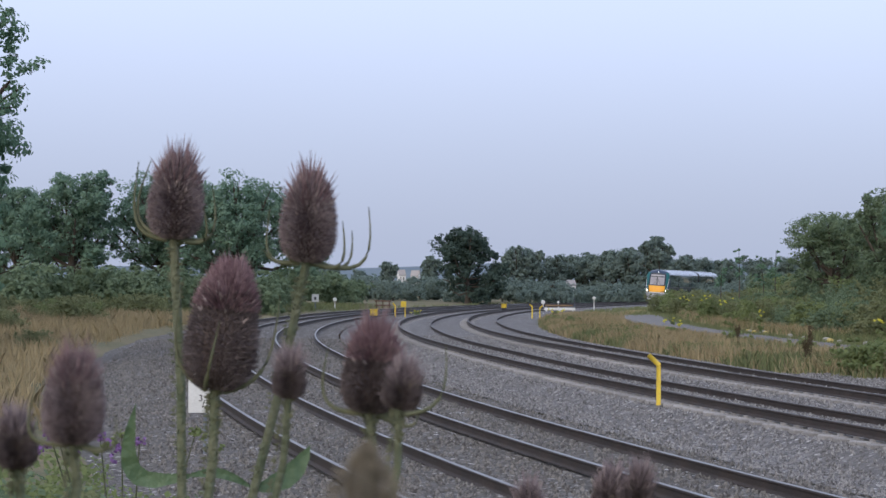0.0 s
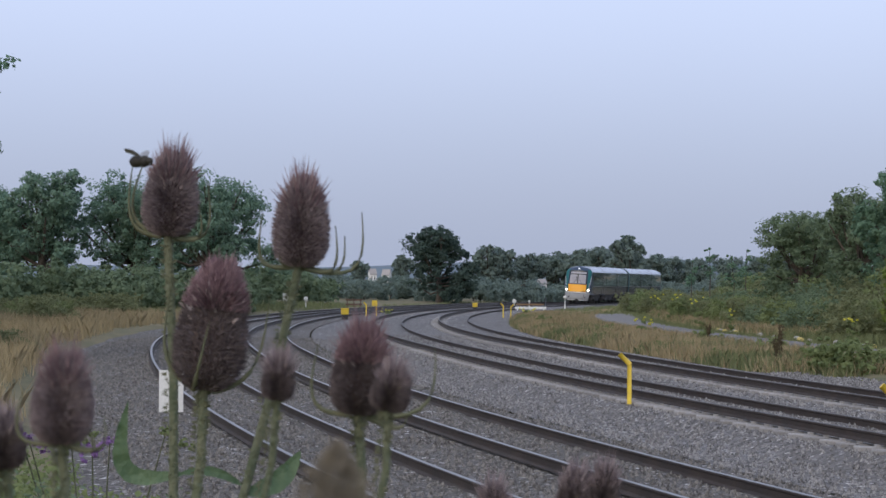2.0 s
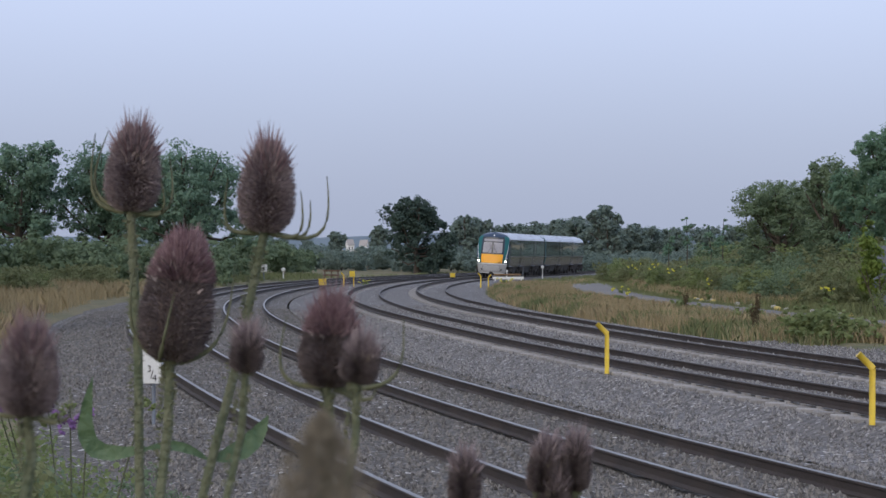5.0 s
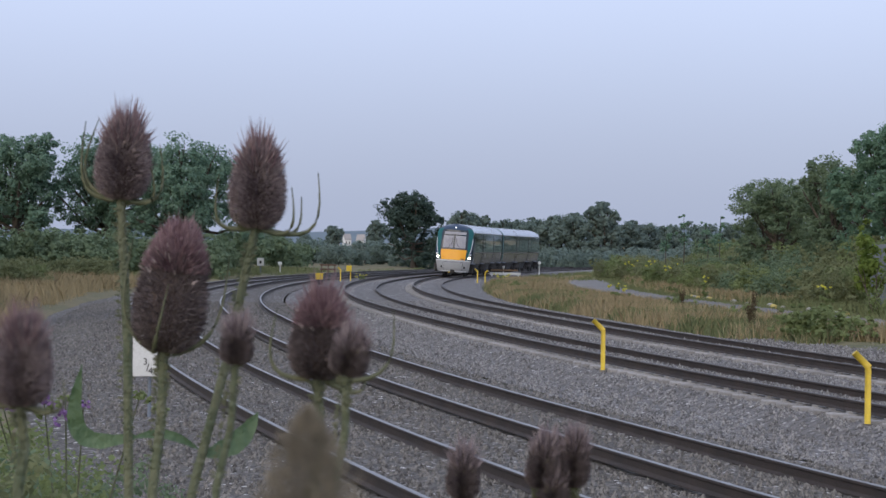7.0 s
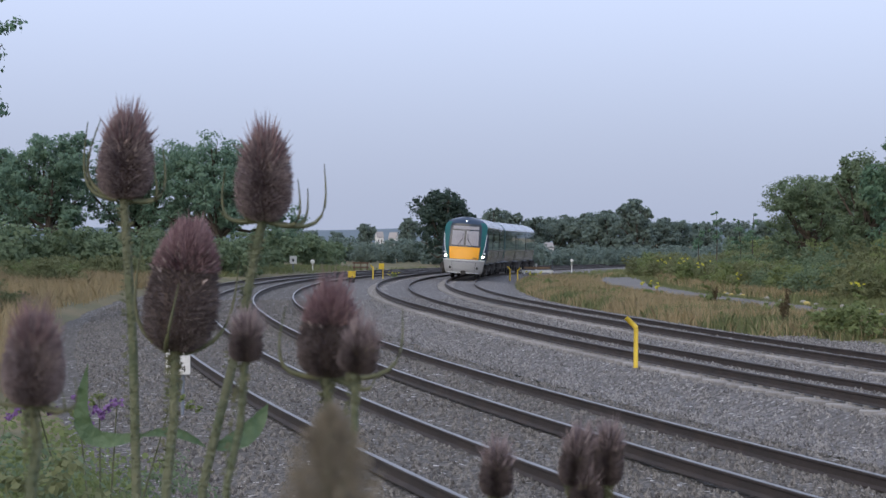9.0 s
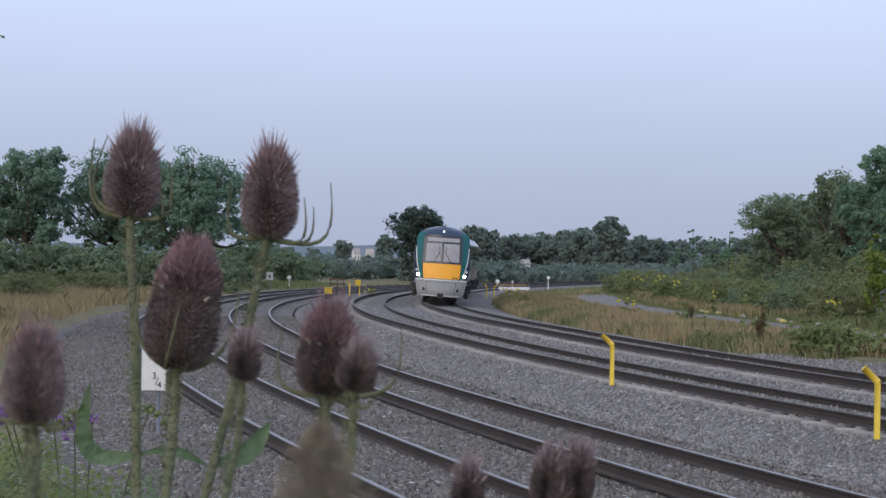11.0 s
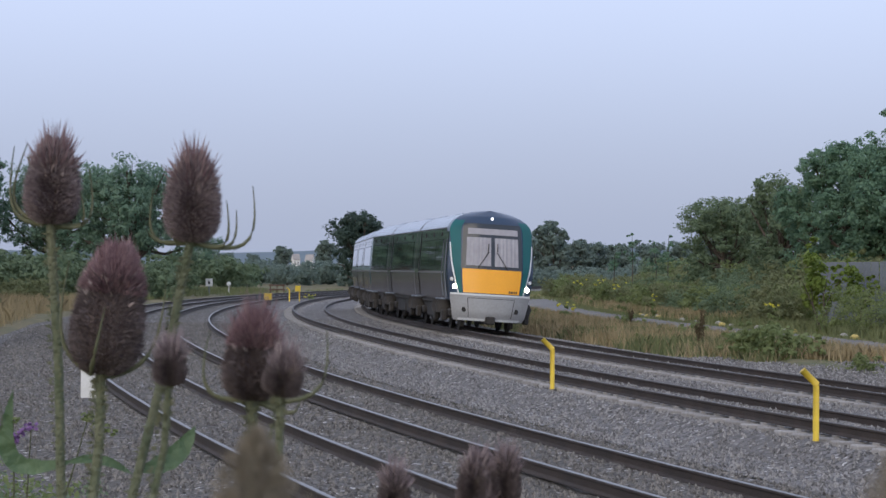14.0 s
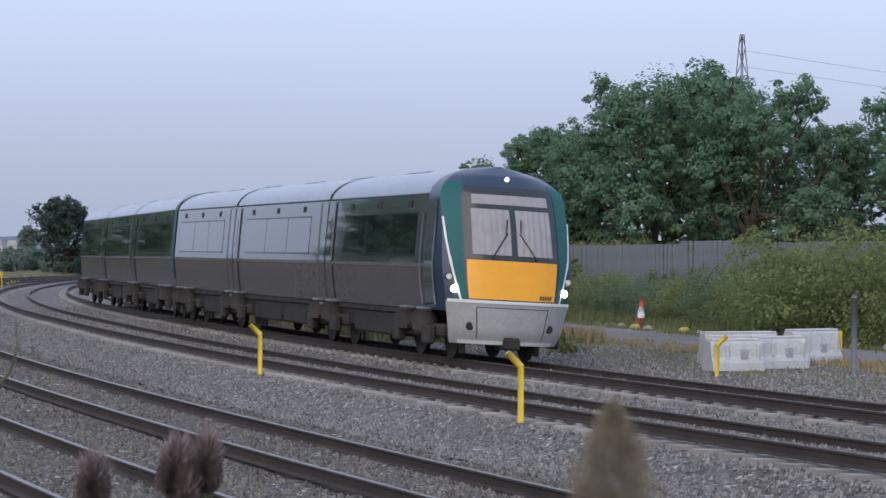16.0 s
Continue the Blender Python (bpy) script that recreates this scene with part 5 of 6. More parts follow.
# ------------------------------------------------------------------ teasels close by
def fast_spines(rng, axis_len, r, n, length, width, up=0.5, zmax=1.0, zmin=-1.0, jitter=0.05):
    """Bristles standing off an egg-shaped head."""
    i = np.arange(n) + 0.5
    z = zmin + (zmax - zmin) * i / n
    a = i * 2.399963 + rng.normal(0, jitter, n)
    rad = r * np.sqrt(np.clip(1 - np.abs(z * 0.97) ** 2.3, 0.0, 1)) * (1 - 0.26 * z)
    P = np.stack([rad * np.cos(a), rad * np.sin(a), axis_len * z], -1)
    N = np.stack([np.cos(a), np.sin(a), up + 4.5 * np.clip(z, 0, 1) ** 5 + 0.5 * np.clip(z, 0, 1)], -1) + rng.normal(0, 0.12, (n, 3))
    N /= np.linalg.norm(N, axis=1)[:, None]
    s = np.cross(N, rng.normal(size=(n, 3)))
    s /= np.linalg.norm(s, axis=1)[:, None]
    q = np.cross(N, s)
    L = length * rng.uniform(0.6, 1.25, (n, 1)) * (1 + 0.7 * np.clip(z, 0, 1)[:, None] ** 2)
    tip = P + N * L
    w = width * rng.uniform(0.7, 1.3, (n, 1))
    A, B, C = P + s * w, P - s * w * 0.5 + q * w * 0.87, P - s * w * 0.5 - q * w * 0.87
    return np.stack([A, B, tip, B, C, tip, C, A, tip], 1).reshape(-1, 3)


def seed_head(parent, at, h, r, seed, pink, plain=False, k=1.0):
    """An egg-shaped core in a coat of bristles; k: the size of the bristles."""
    rng = np.random.default_rng(seed)
    bm = bmesh.new()
    bmesh.ops.create_uvsphere(bm, u_segments=18, v_segments=14, radius=1)
    for v in bm.verts:
        v.co = Vector((v.co.x * r * 0.95 * (1 - 0.2 * v.co.z), v.co.y * r * 0.95 * (1 - 0.2 * v.co.z), v.co.z * h))
    for f in bm.faces:
        f.smooth = True
    head = part("seed_head", bm, M["teasel_core"], parent, at=at)
    low, high = (M["teasel_dark"],) * 2 if plain else (M["teasel_dark"] if pink else M["teasel"], M["teasel_pink"] if pink else M["teasel"])
    split = 0.48 if pink else 0.05
    part("bristle_coat", quads("bristle_coat", fast_spines(rng, h, r, 2600, 0.0052 * k, 0.0006 * k, 0.22, zmin=-0.99, zmax=min(split + 0.15, 0.6)), 3), low, head)["kind"] = "stuff"
    part("crown_coat", quads("crown_coat", fast_spines(rng, h, r, 2200, 0.0058 * k, 0.0006 * k, 0.25, zmin=split - 0.15, zmax=0.99), 3), high, head)["kind"] = "stuff"
    part("spiny_tip", quads("spiny_tip", fast_spines(rng, h, r * 0.9, 170, (0.0085 if h > 0.03 * k else 0.0125) * k, 0.0009 * k, 0.8, zmin=0.35, zmax=0.995), 3), M["teasel"] if plain else M["teasel_tip"], head)["kind"] = "stuff"
    part("dry_floret_ring", quads("dry_floret_ring", fast_spines(rng, h * 0.97, r * 1.06, 34, 0.0055 * k, 0.0012 * k, 0.6, zmin=0.1, zmax=0.72, jitter=1.5), 3), M["teasel_old"] if plain else M["floret"], head, "dried pale florets")["kind"] = "stuff"
    return head


def curve_points(p0, p1, bow, n=8):
    p0, p1, bow = Vector(p0), Vector(p1), Vector(bow)
    return [p0.lerp(p1, k / n) + bow * math.sin(math.pi * k / n) for k in range(n + 1)]


def bract(parent, base, tip, bow, r=0.0016):
    pts = curve_points(base, tip, bow, 9)
    part("bract", tube(pts, [r * (1.1 - 0.95 * k / 9) for k in range(10)], 5), M["bract"], parent)


def leaf(parent, p0, p1, bow, w):
    """A long pointed leaf, folded along its midrib."""
    pts = curve_points(p0, p1, bow, 12)
    V, F = [], []
    for k, p in enumerate(pts):
        d = (pts[min(k + 1, 12)] - pts[max(k - 1, 0)]).normalized()
        s = d.cross(Vector((0.1, -1, 0.15))).normalized()
        ww = w * math.sin(math.pi * min(1, 0.06 + 0.94 * k / 12)) ** 0.8 * (1 + 0.06 * math.sin(9 * k))
        V += [p - s * ww, p + Vector((0, 0.25 * ww, 0)), p + s * ww]
    for k in range(12):
        a = 3 * k
        F += [(a, a + 1, a + 4, a + 3), (a + 1, a + 2, a + 5, a + 4)]
    V2 = [v + Vector((0, 0.0008, 0)) for v in V]
    n = len(V)
    part("leaf", mesh_of("leaf", V + V2, F + [tuple(n + i for i in f[::-1]) for f in F], True), M["plant_leaf"], parent)


TEASELS = {}


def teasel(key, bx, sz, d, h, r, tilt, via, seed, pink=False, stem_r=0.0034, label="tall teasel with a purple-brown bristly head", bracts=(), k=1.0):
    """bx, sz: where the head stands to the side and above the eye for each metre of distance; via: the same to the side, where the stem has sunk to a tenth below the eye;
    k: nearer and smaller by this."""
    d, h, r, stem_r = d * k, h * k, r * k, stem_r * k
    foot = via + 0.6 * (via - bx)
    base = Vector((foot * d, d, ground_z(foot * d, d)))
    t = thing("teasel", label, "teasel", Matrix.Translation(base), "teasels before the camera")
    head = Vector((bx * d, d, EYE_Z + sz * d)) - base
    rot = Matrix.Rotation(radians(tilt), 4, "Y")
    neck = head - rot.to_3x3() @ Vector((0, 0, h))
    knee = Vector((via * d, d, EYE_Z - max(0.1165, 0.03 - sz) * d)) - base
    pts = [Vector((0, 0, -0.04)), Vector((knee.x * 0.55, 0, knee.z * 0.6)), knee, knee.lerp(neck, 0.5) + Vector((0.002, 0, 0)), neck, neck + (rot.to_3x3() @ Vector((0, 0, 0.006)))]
    stem = part("stem", tube(pts, [stem_r * 1.3, stem_r * 1.15, stem_r * 1.0, stem_r * 0.95, stem_r * 0.9, stem_r * 1.6], 10), M["stem"], t, "prickly green stem")
    rng = np.random.default_rng(seed + 500)
    V = []
    for _ in range(150):
        p = pts[2].lerp(pts[4], rng.random() ** 0.6)
        a = rng.uniform(0, 6.28)
        o = Vector((math.cos(a), math.sin(a), 0.1))
        q = p + o * stem_r * 0.9
        V += [q + Vector((0, 0, 0.0010 * k)), q - Vector((0, 0, 0.0010 * k)), q + o * 0.004 * k]
    part("prickly_coat", quads("prickly_coat", np.array(V), 3), M["bract"], stem)["kind"] = "stuff"
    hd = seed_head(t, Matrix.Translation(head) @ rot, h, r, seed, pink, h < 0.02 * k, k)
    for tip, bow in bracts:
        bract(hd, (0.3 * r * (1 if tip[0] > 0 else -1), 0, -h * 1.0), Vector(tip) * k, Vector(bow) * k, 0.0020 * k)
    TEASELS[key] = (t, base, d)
    return t, base


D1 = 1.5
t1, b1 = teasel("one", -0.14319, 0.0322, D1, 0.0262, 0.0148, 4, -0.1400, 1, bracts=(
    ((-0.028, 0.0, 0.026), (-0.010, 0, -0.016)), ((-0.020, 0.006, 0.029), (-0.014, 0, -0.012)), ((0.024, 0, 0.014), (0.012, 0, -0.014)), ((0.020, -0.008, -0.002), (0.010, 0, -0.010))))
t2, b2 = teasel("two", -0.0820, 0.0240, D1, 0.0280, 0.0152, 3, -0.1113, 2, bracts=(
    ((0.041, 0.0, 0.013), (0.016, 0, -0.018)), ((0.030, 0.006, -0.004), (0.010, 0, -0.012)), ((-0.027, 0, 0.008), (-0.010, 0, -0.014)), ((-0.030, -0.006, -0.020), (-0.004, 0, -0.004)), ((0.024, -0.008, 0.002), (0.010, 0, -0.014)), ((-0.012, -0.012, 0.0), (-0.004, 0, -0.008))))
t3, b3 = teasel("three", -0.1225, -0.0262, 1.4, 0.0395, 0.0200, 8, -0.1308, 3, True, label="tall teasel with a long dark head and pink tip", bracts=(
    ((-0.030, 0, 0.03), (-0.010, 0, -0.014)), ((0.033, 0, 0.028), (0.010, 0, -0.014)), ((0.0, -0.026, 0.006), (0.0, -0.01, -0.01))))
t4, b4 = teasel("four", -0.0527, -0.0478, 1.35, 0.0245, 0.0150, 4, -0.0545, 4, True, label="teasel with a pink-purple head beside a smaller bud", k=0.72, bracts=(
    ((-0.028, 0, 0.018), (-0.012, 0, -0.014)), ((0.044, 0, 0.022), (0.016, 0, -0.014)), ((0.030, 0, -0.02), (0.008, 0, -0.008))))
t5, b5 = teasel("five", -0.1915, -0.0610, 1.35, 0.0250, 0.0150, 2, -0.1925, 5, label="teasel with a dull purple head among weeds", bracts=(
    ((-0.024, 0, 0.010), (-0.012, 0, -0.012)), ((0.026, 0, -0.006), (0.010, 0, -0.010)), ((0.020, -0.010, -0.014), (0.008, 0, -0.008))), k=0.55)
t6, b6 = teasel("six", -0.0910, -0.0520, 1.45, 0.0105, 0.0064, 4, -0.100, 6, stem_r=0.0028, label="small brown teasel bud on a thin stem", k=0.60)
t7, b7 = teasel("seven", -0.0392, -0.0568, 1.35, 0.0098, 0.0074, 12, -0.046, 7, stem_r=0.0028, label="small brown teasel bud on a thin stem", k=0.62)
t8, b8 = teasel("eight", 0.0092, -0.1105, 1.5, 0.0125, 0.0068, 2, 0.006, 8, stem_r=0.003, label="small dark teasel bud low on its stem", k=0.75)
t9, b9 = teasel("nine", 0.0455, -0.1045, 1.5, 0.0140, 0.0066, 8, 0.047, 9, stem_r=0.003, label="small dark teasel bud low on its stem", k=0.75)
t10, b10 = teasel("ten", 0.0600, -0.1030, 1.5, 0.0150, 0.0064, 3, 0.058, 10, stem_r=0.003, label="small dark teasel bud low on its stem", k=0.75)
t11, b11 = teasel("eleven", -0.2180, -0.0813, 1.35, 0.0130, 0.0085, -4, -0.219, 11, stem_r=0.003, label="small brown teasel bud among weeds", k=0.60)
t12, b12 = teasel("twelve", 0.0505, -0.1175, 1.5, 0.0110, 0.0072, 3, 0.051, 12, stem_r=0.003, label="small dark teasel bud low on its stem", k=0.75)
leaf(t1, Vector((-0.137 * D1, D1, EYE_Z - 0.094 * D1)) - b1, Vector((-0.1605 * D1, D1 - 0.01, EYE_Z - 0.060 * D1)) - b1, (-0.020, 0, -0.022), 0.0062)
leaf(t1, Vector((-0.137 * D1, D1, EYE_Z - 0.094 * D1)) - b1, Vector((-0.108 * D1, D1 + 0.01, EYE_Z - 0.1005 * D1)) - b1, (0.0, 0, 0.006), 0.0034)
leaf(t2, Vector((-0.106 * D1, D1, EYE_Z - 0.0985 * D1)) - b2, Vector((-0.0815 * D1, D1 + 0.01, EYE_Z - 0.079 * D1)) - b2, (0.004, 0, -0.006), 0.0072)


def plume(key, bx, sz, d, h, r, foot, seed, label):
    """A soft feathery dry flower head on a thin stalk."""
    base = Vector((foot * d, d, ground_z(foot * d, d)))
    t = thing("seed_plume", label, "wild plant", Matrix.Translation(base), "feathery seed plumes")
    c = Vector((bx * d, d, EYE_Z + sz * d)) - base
    part("stem", tube([(0, 0, -0.04), (c.x * 0.6, c.y * 0.6, c.z * 0.6), (c.x, c.y, c.z - h * 0.2)], [0.0014, 0.0011, 0.0006], 8), M["stem"], t)
    rng = np.random.default_rng(seed)
    n = 7000
    u = rng.random(n) ** 0.7
    prof = np.sin(np.pi * np.clip(u * 0.62, 0, 1)) ** 0.8
    a = rng.uniform(0, 6.283, n)
    rad = r * prof * np.sqrt(rng.random(n)) * (1 + 0.22 * np.sin(5 * a + 14 * u) + 0.15 * np.sin(11 * a - 23 * u))
    P = np.stack([c.x + rad * np.cos(a), c.y + rad * np.sin(a), c.z + h * (1 - 2 * u)], -1)
    N = np.stack([np.cos(a) * 0.6, np.sin(a) * 0.6, np.full(n, 0.7)], -1) + rng.normal(0, 0.35, (n, 3))
    N /= np.linalg.norm(N, axis=1)[:, None]
    s = np.cross(N, rng.normal(size=(n, 3)))
    s /= np.linalg.norm(s, axis=1)[:, None]
    L = r * 0.22 * rng.uniform(0.5, 1.3, (n, 1))
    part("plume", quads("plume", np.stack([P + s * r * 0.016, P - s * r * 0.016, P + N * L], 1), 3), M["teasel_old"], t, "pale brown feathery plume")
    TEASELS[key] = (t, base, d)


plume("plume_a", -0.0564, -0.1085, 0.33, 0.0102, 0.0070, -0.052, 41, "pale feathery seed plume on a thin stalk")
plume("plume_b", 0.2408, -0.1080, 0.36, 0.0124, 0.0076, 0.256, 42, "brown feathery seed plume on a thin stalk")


def near_weeds():
    rng = np.random.default_rng(66)
    for i, (bx, d, top, r, m) in enumerate(((-0.215, 5.5, -0.078, 0.30, "leaf_bush"), (-0.185, 6.0, -0.086, 0.32, "leaf_bush"), (-0.155, 6.5, -0.098, 0.26, "leaf_light"), (-0.225, 4.5, -0.092, 0.30, "leaf_light"), (-0.198, 4.2, -0.102, 0.22, "leaf_olive"), (-0.235, 7.0, -0.065, 0.42, "leaf_bush"))):
        x, y = bx * d, d
        z0 = ground_z(x, y)
        h = EYE_Z + top * d - z0
        b = part("weed", quads("weed", leaf_cloud(rng, [(0, 0, h * 0.8, r, r, h * 0.2), (0, 0, h * 0.4, r * 0.9, r * 0.9, h * 0.42)], 7000, 0.0095, 0.2), 4), M[m], None, at=pose(x, y, z0))
        tagged(b, "green leafy weeds growing on the near bank", "weeds", "weeds on the bank")
    d = 5.2
    x, y = -0.170 * d, d
    z0 = ground_z(x, y)
    t = thing("buddleia", "wild buddleia with drooping purple flower spikes", "shrub", pose(x, y, z0))
    for k in range(6):
        tip = Vector((rng.normal(0, 0.09), rng.normal(0, 0.06), EYE_Z - (0.072 + 0.006 * rng.random()) * d - z0))
        part("branch", tube([(0, 0, -0.03), (tip.x * 0.4, tip.y * 0.4, tip.z * 0.7), tip], [0.005, 0.0035, 0.0015], 6), M["stem"], t)
        end = tip + Vector((0.07 * (1 if k % 2 else -1), 0, -0.045))
        lobes = [((tip.lerp(end, q)).x, (tip.lerp(end, q)).y, (tip.lerp(end, q)).z, 0.016 - 0.008 * q, 0.014, 0.012) for q in (0, 0.3, 0.6, 0.9)]
        part("flower_spike", quads("flower_spike", leaf_cloud(rng, lobes, 220, 0.005, 0.5, 6), 4), M["purple_flower"] if k < 4 else M["leaf_bush"], t, "purple flower spike" if k < 4 else "")


near_weeds()


def sapling(bearing, d, top, seed):
    """A thin shoot that stands above the scrub, with a few tufts of leaves."""
    rng = np.random.default_rng(seed)
    x, y = spot(bearing, d)
    z0 = ground_z(x, y)
    h = EYE_Z + top * d - z0
    t = thing("sapling", "thin dark sapling standing above the scrub", "sapling", pose(x, y, z0))
    tip = Vector((rng.normal(0, 0.2), 0, h))
    part("stem", tube([(0, 0, -0.1), (0.05, 0, h * 0.6), tip], [0.04, 0.03, 0.012], 6), M["bark"], t)
    lobes = [(tip.x - 0.1, 0, h - 0.12, 0.3, 0.16, 0.14), (tip.x + 0.15, 0, h - 0.7, 0.35, 0.3, 0.3), (-0.1, 0, h - 1.4, 0.5, 0.4, 0.4)]
    part("crown", quads("crown", leaf_cloud(rng, lobes, 420, 0.07, 0.5), 4), M["leaf_oak"], t)


for i, (b, top) in enumerate(((6.33, 0.0125), (5.85, 0.008), (6.95, 0.0095), (7.25, 0.012))):
    sapling(b, 138, top, 700 + i)


def bumblebee(label):
    t = thing("bumblebee", label, "insect")
    bm = bmesh.new()
    for cx, s in ((-0.0048, (0.0055, 0.0042, 0.0042)), (0.0018, (0.0040, 0.0040, 0.0040)), (0.0062, (0.0022, 0.0026, 0.0026))):
        bmesh.ops.create_uvsphere(bm, u_segments=12, v_segments=8, radius=1, matrix=Matrix.Translation((cx, 0, 0)) @ Matrix.Diagonal((*s, 1)))
    for f in bm.faces:
        f.smooth = True
    part("body", bm, M["bee"], t)
    for sy in (-1, 1):
        V = [(0.002, sy * 0.003, 0.003), (-0.001, sy * 0.009, 0.007), (-0.006, sy * 0.012, 0.008), (-0.008, sy * 0.008, 0.006), (-0.004, sy * 0.004, 0.004)]
        V += [(a, b, c + 0.0003) for a, b, c in V]
        part("wing", mesh_of("wing", V, [(0, 1, 2, 3, 4), (9, 8, 7, 6, 5)]), M["wing"], t)
    return t


bee = bumblebee("dark bumblebee with smoky wings flying among the teasels")
passing_bee = bumblebee("dark bumblebee with smoky wings crossing the open sky")

# ------------------------------------------------------------------ what moves
FRONT = [(0, 259.3), (1, 241.1), (2, 225.6), (3, 211.4), (4, 197.6), (5, 184.6), (7.5, 150.0), (9, 130.7), (11.5, 95.2), (12.5, 80.8), (13.5, 67.0), (14.5, 52.65), (16, 30.65)]
SWAY_1 = [(0, -4.4, 0.9), (0.5, 6.4, 2.2), (1, -3.6, 2.3), (1.5, -12.5, 1.0), (2, 6.4, 1.7), (2.5, 10.0, 2.0), (3, -18.1, 0.5), (3.5, 1.5, 1.1), (4, 3.3, 1.3), (4.5, -19.5, -0.9), (5, 0, 0), (5.2, 7.9, 0.8),
          (7.3, -9.8, 2.2), (7.5, -17.8, 2.3), (8, -9.0, 1.2), (8.5, -3.5, 2.4), (9, -16.8, 1.8), (11.5, -2.0, 0.6), (12, -11.4, 0.3), (12.5, -10.9, 0.3), (13, -6.4, 0.3), (13.5, -11.6, -0.3), (14, -11.3, 0.5), (14.5, -6.1, 0.4), (15, -16, 0.5), (16, -17, 0.5)]
SWAY_2 = [(0, -4.5, -0.3), (0.5, 7.9, -2.0), (1, -1.0, -1.3), (1.5, -11.6, 2.3), (2, 5.3, -2.3), (2.5, 9.4, -3.5), (3, -20.0, 3.6), (3.5, -0.7, -0.6), (4, 1.1, -1.5), (4.5, -20.6, 4.3), (5, 0, 0), (5.2, 7.0, -1.0),
          (7.3, -8.6, -1.3), (7.5, -13.4, 0.2), (8, -6.7, 0.7), (8.5, -1.8, -2.7), (9, -14.6, 0.8), (11.5, 0.1, 1.0), (12, -9.7, 2.7), (12.5, -9.3, 2.3), (13, -4.5, 1.2), (13.5, -9.8, 2.2), (14, -8.9, 1.5), (14.5, -3.9, 0.3), (15, -15.4, 1.6), (16, -17, 1.5)]
SWAY_3 = [(0, -3.1, 0.4), (0.5, 8.0, 0.4), (1, -1.0, 0.6), (1.5, -9.6, 1.6), (2, 5.7, 0.2), (2.5, 9.1, -0.2), (3, -15.3, 1.4), (3.5, 1.2, -0.1), (4, 1.4, 0.3), (4.5, -16.9, 1.3), (5, 0, 0.3), (5.2, 6.0, -0.2),
          (7.3, -5.3, 1.1), (7.5, -10.5, 0.7), (8, -4.3, 0.4), (8.5, -0.4, -0.6), (9, -11.5, 0.5), (11.5, 1.9, 0.2), (12, -6.3, 1.1), (12.5, -5.5, 0.8), (13, -2.0, 0.2), (13.5, -6.9, 0.5), (14, -6.3, 0.6), (14.5, -2.0, 0.2), (15, -11.4, 0.6), (16, -13, 0.6)]
SWAY_4 = [(0, -4.1, 2.1), (0.5, 6.5, 1.4), (1, -2.0, 2.8), (1.5, -11.1, 4.0), (2, 4.4, 0.9), (2.5, 8.6, 0.2), (3, -16.5, 4.0), (3.5, 0.8, 0.6), (4, 1.4, 0.9), (4.5, -18.0, 3.4), (5, 0, 0.2), (5.2, 6.0, 0.5),
          (7.3, -8.1, 1.3), (7.5, -13.3, 2.0), (8, -7.5, 0.4), (8.5, -2.7, -0.7), (9, -14.2, 1.2), (11.5, -2.4, 0.5), (12, -10.2, 1.7), (12.5, -9.5, 1.3), (13, -6.1, 0.1), (13.5, -11.1, 0.8), (14, -10.3, 0.9), (14.5, -6.5, 0.2), (15, -16.2, 1.4), (15.5, -16.9, 1.1), (16, -17, 1.1)]
SWAY_LOW = [(0, 6, 0), (1.5, 4, 0), (3.5, 1, 0), (5, 0, 0), (7.5, 2, 0), (9, 2, 0), (11.5, -2, 0), (12.5, -6, 0), (14.5, -8, 0), (16, -11, 0)]
SWAY_PA = [(0, -3, 0), (3.5, -3.4, 0), (5, 0, 0), (7.5, -6, 0), (9, -9, 0), (11.5, -1, 0), (12.5, 1, 0), (14.5, -11, 0), (15, -17, 0), (16, -18, 0)]
SWAY_PB = [(0, 0, 0), (14, 0, 0), (14.5, -5, 0), (15, 11, 0), (15.5, -7, 0), (16, 0, 0)]
SWAYS = dict(one=SWAY_1, two=SWAY_2, three=SWAY_3, four=SWAY_4, five=SWAY_3, six=SWAY_4, seven=SWAY_4, eight=SWAY_LOW, nine=SWAY_LOW, ten=SWAY_LOW, eleven=SWAY_3, twelve=SWAY_LOW, plume_a=SWAY_PA, plume_b=SWAY_PB)


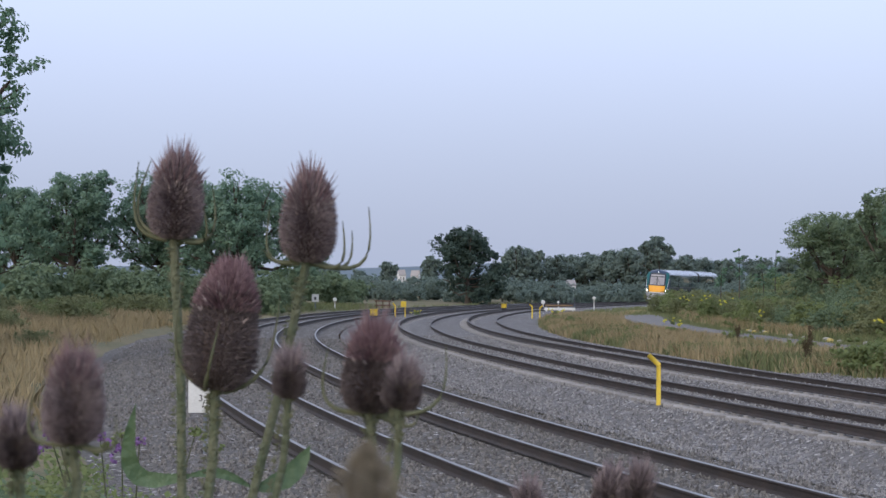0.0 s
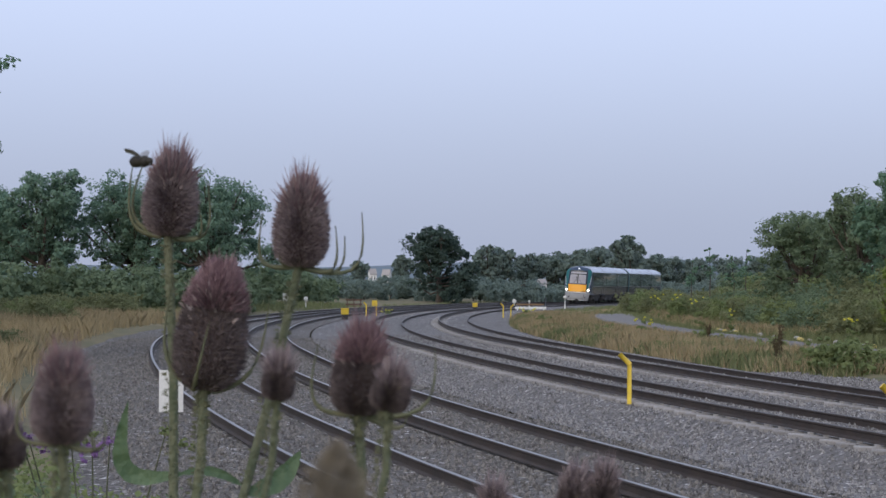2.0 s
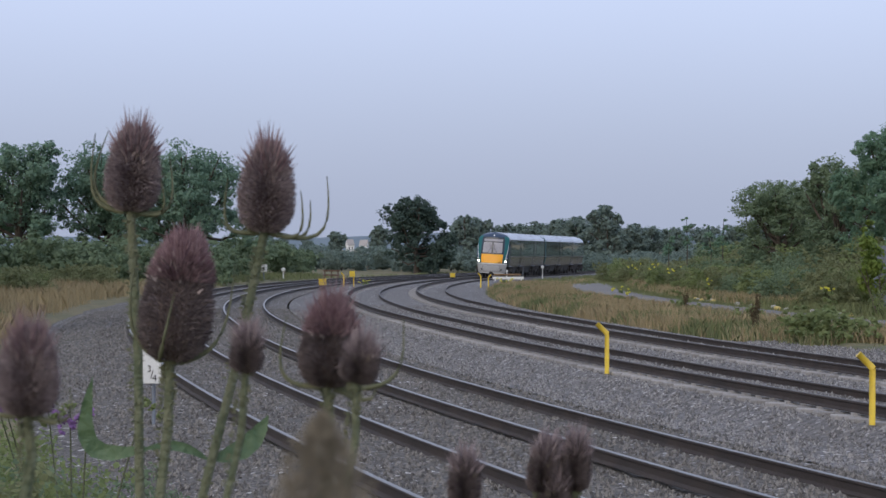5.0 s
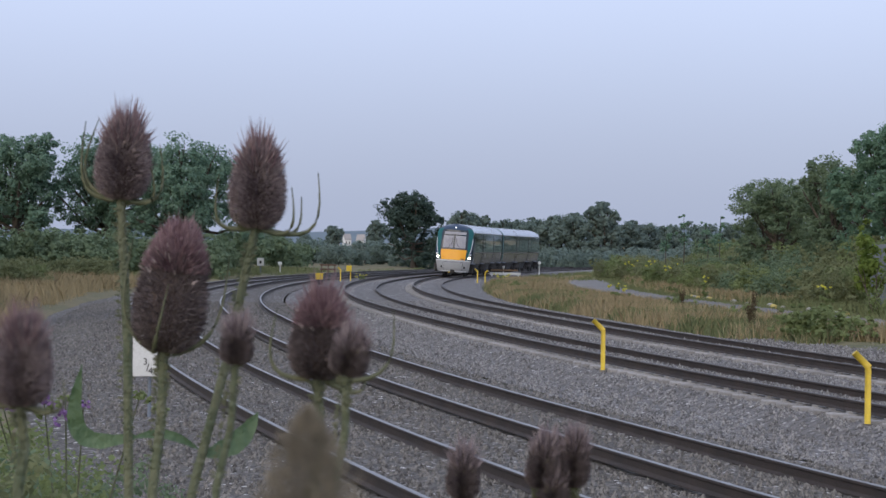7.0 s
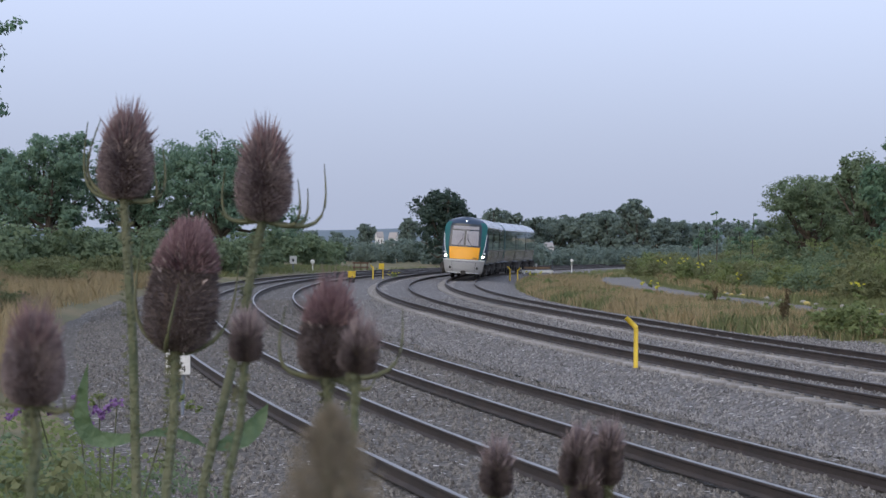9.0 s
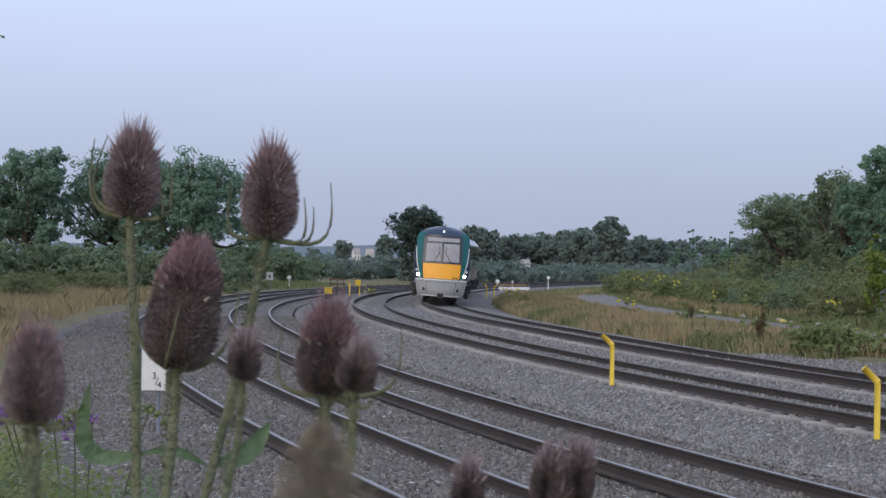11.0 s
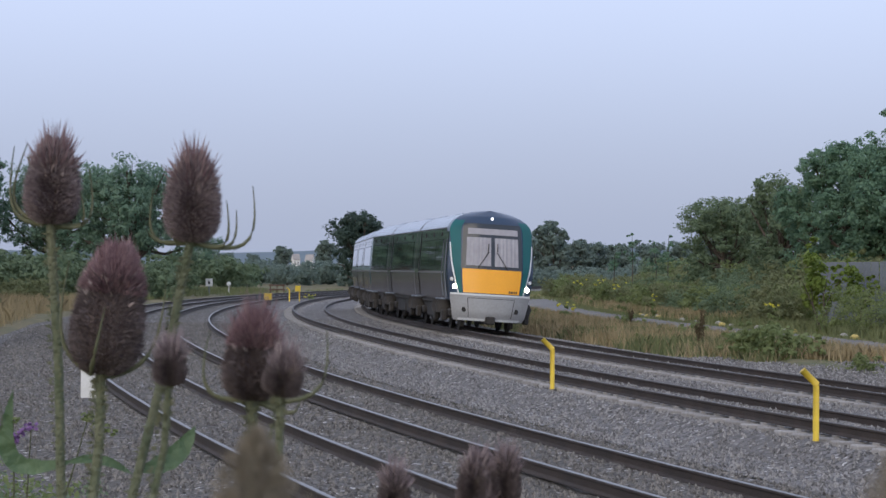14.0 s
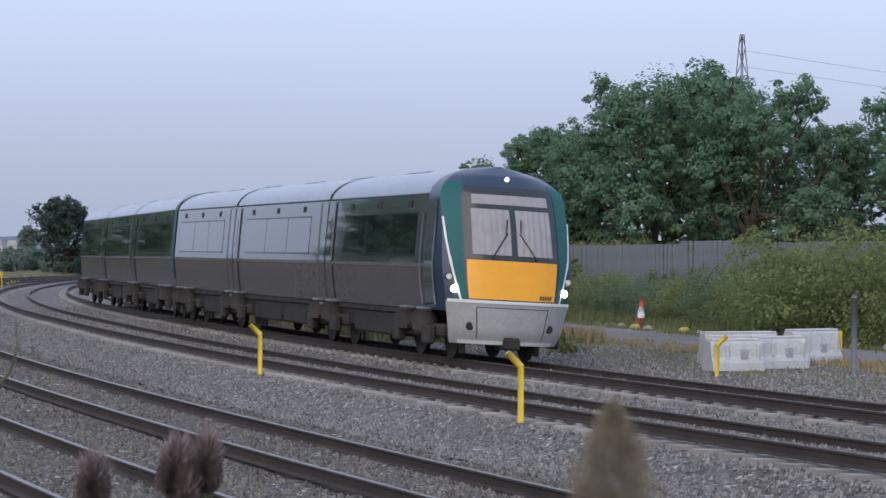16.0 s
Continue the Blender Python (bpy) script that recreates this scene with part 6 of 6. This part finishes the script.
def car_pose(s):
    """A car whose nose is s metres along the line, carried by its two bogies, leaning with the track."""
    mid = (OFF["g"] + OFF["h"]) / 2
    p = [Vector(on_line(s + k, mid, (TOP["g"] + TOP["h"]) / 2)) for k in (3.8, 21.6)]
    fwd = (p[0] - p[1]).normalized()
    lean = math.atan2(TOP["g"] - TOP["h"], GAUGE)
    left = Vector((0, 0, 1)).cross(fwd).normalized()
    up = fwd.cross(left)
    m = Matrix((fwd, left, up)).transposed().to_4x4()
    return Matrix.Translation(p[0] + fwd * 3.8) @ m @ Matrix.Rotation(-lean, 4, "X")


def swayed(base, d, height, bx, bz):
    turn = math.atan2(bx * 0.001 * d, height)
    return Matrix.Translation(base + Vector((0, 0, bz * 0.001 * d))) @ Matrix.Rotation(turn, 4, "Y")


def motions():
    ts, ss = zip(*FRONT)
    rows = [(0.5 * k, float(np.interp(0.5 * k, ts, ss))) for k in range(33)]
    walk(car_1, [(t, car_pose(s)) for t, s in rows])
    walk(car_2, [(t, car_pose(s + 26.05)) for t, s in rows])
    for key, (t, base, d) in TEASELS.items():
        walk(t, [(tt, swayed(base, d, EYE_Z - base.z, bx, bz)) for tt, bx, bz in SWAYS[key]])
    fly = [(0, -0.1925, -0.066, 1.33), (1.2, -0.2040, -0.062, 1.33), (1.5, -0.1990, -0.064, 1.33), (2.0, -0.1499, 0.0511, 1.45), (2.4, -0.098, 0.035, 1.40), (2.8, -0.060, 0.004, 1.38), (3.0, -0.0745, -0.0520, 1.33)]
    rows = [(t, pose(bx * d, d, EYE_Z + sz * d, 0, 20 * (t % 1), 40 * math.sin(2 * t))) for t, bx, sz, d in fly]
    for tt, bx, bz in SWAY_4:
        if tt > 3.2:
            d = 1.33
            rows.append((tt, pose((-0.0572 + bx * 0.001) * d, d, EYE_Z + (-0.0520 + bz * 0.001) * d, 0, -40, -60)))
    walk(bee, rows)
    flight = [(0, -0.62, 0.050), (3.7, -0.60, 0.050), (3.9, -0.3214, 0.0584), (4.0, -0.1936, 0.0661), (4.1, -0.065, 0.0738), (4.18, 0.0386, 0.107), (4.3, 0.116, 0.170), (4.7, 0.30, 0.42), (16, 0.40, 0.50)]
    walk(passing_bee, [(t, pose(bx * 3.0, 3.0, EYE_Z + sz * 3.0, 0, -10, 0)) for t, bx, sz in flight])


motions()
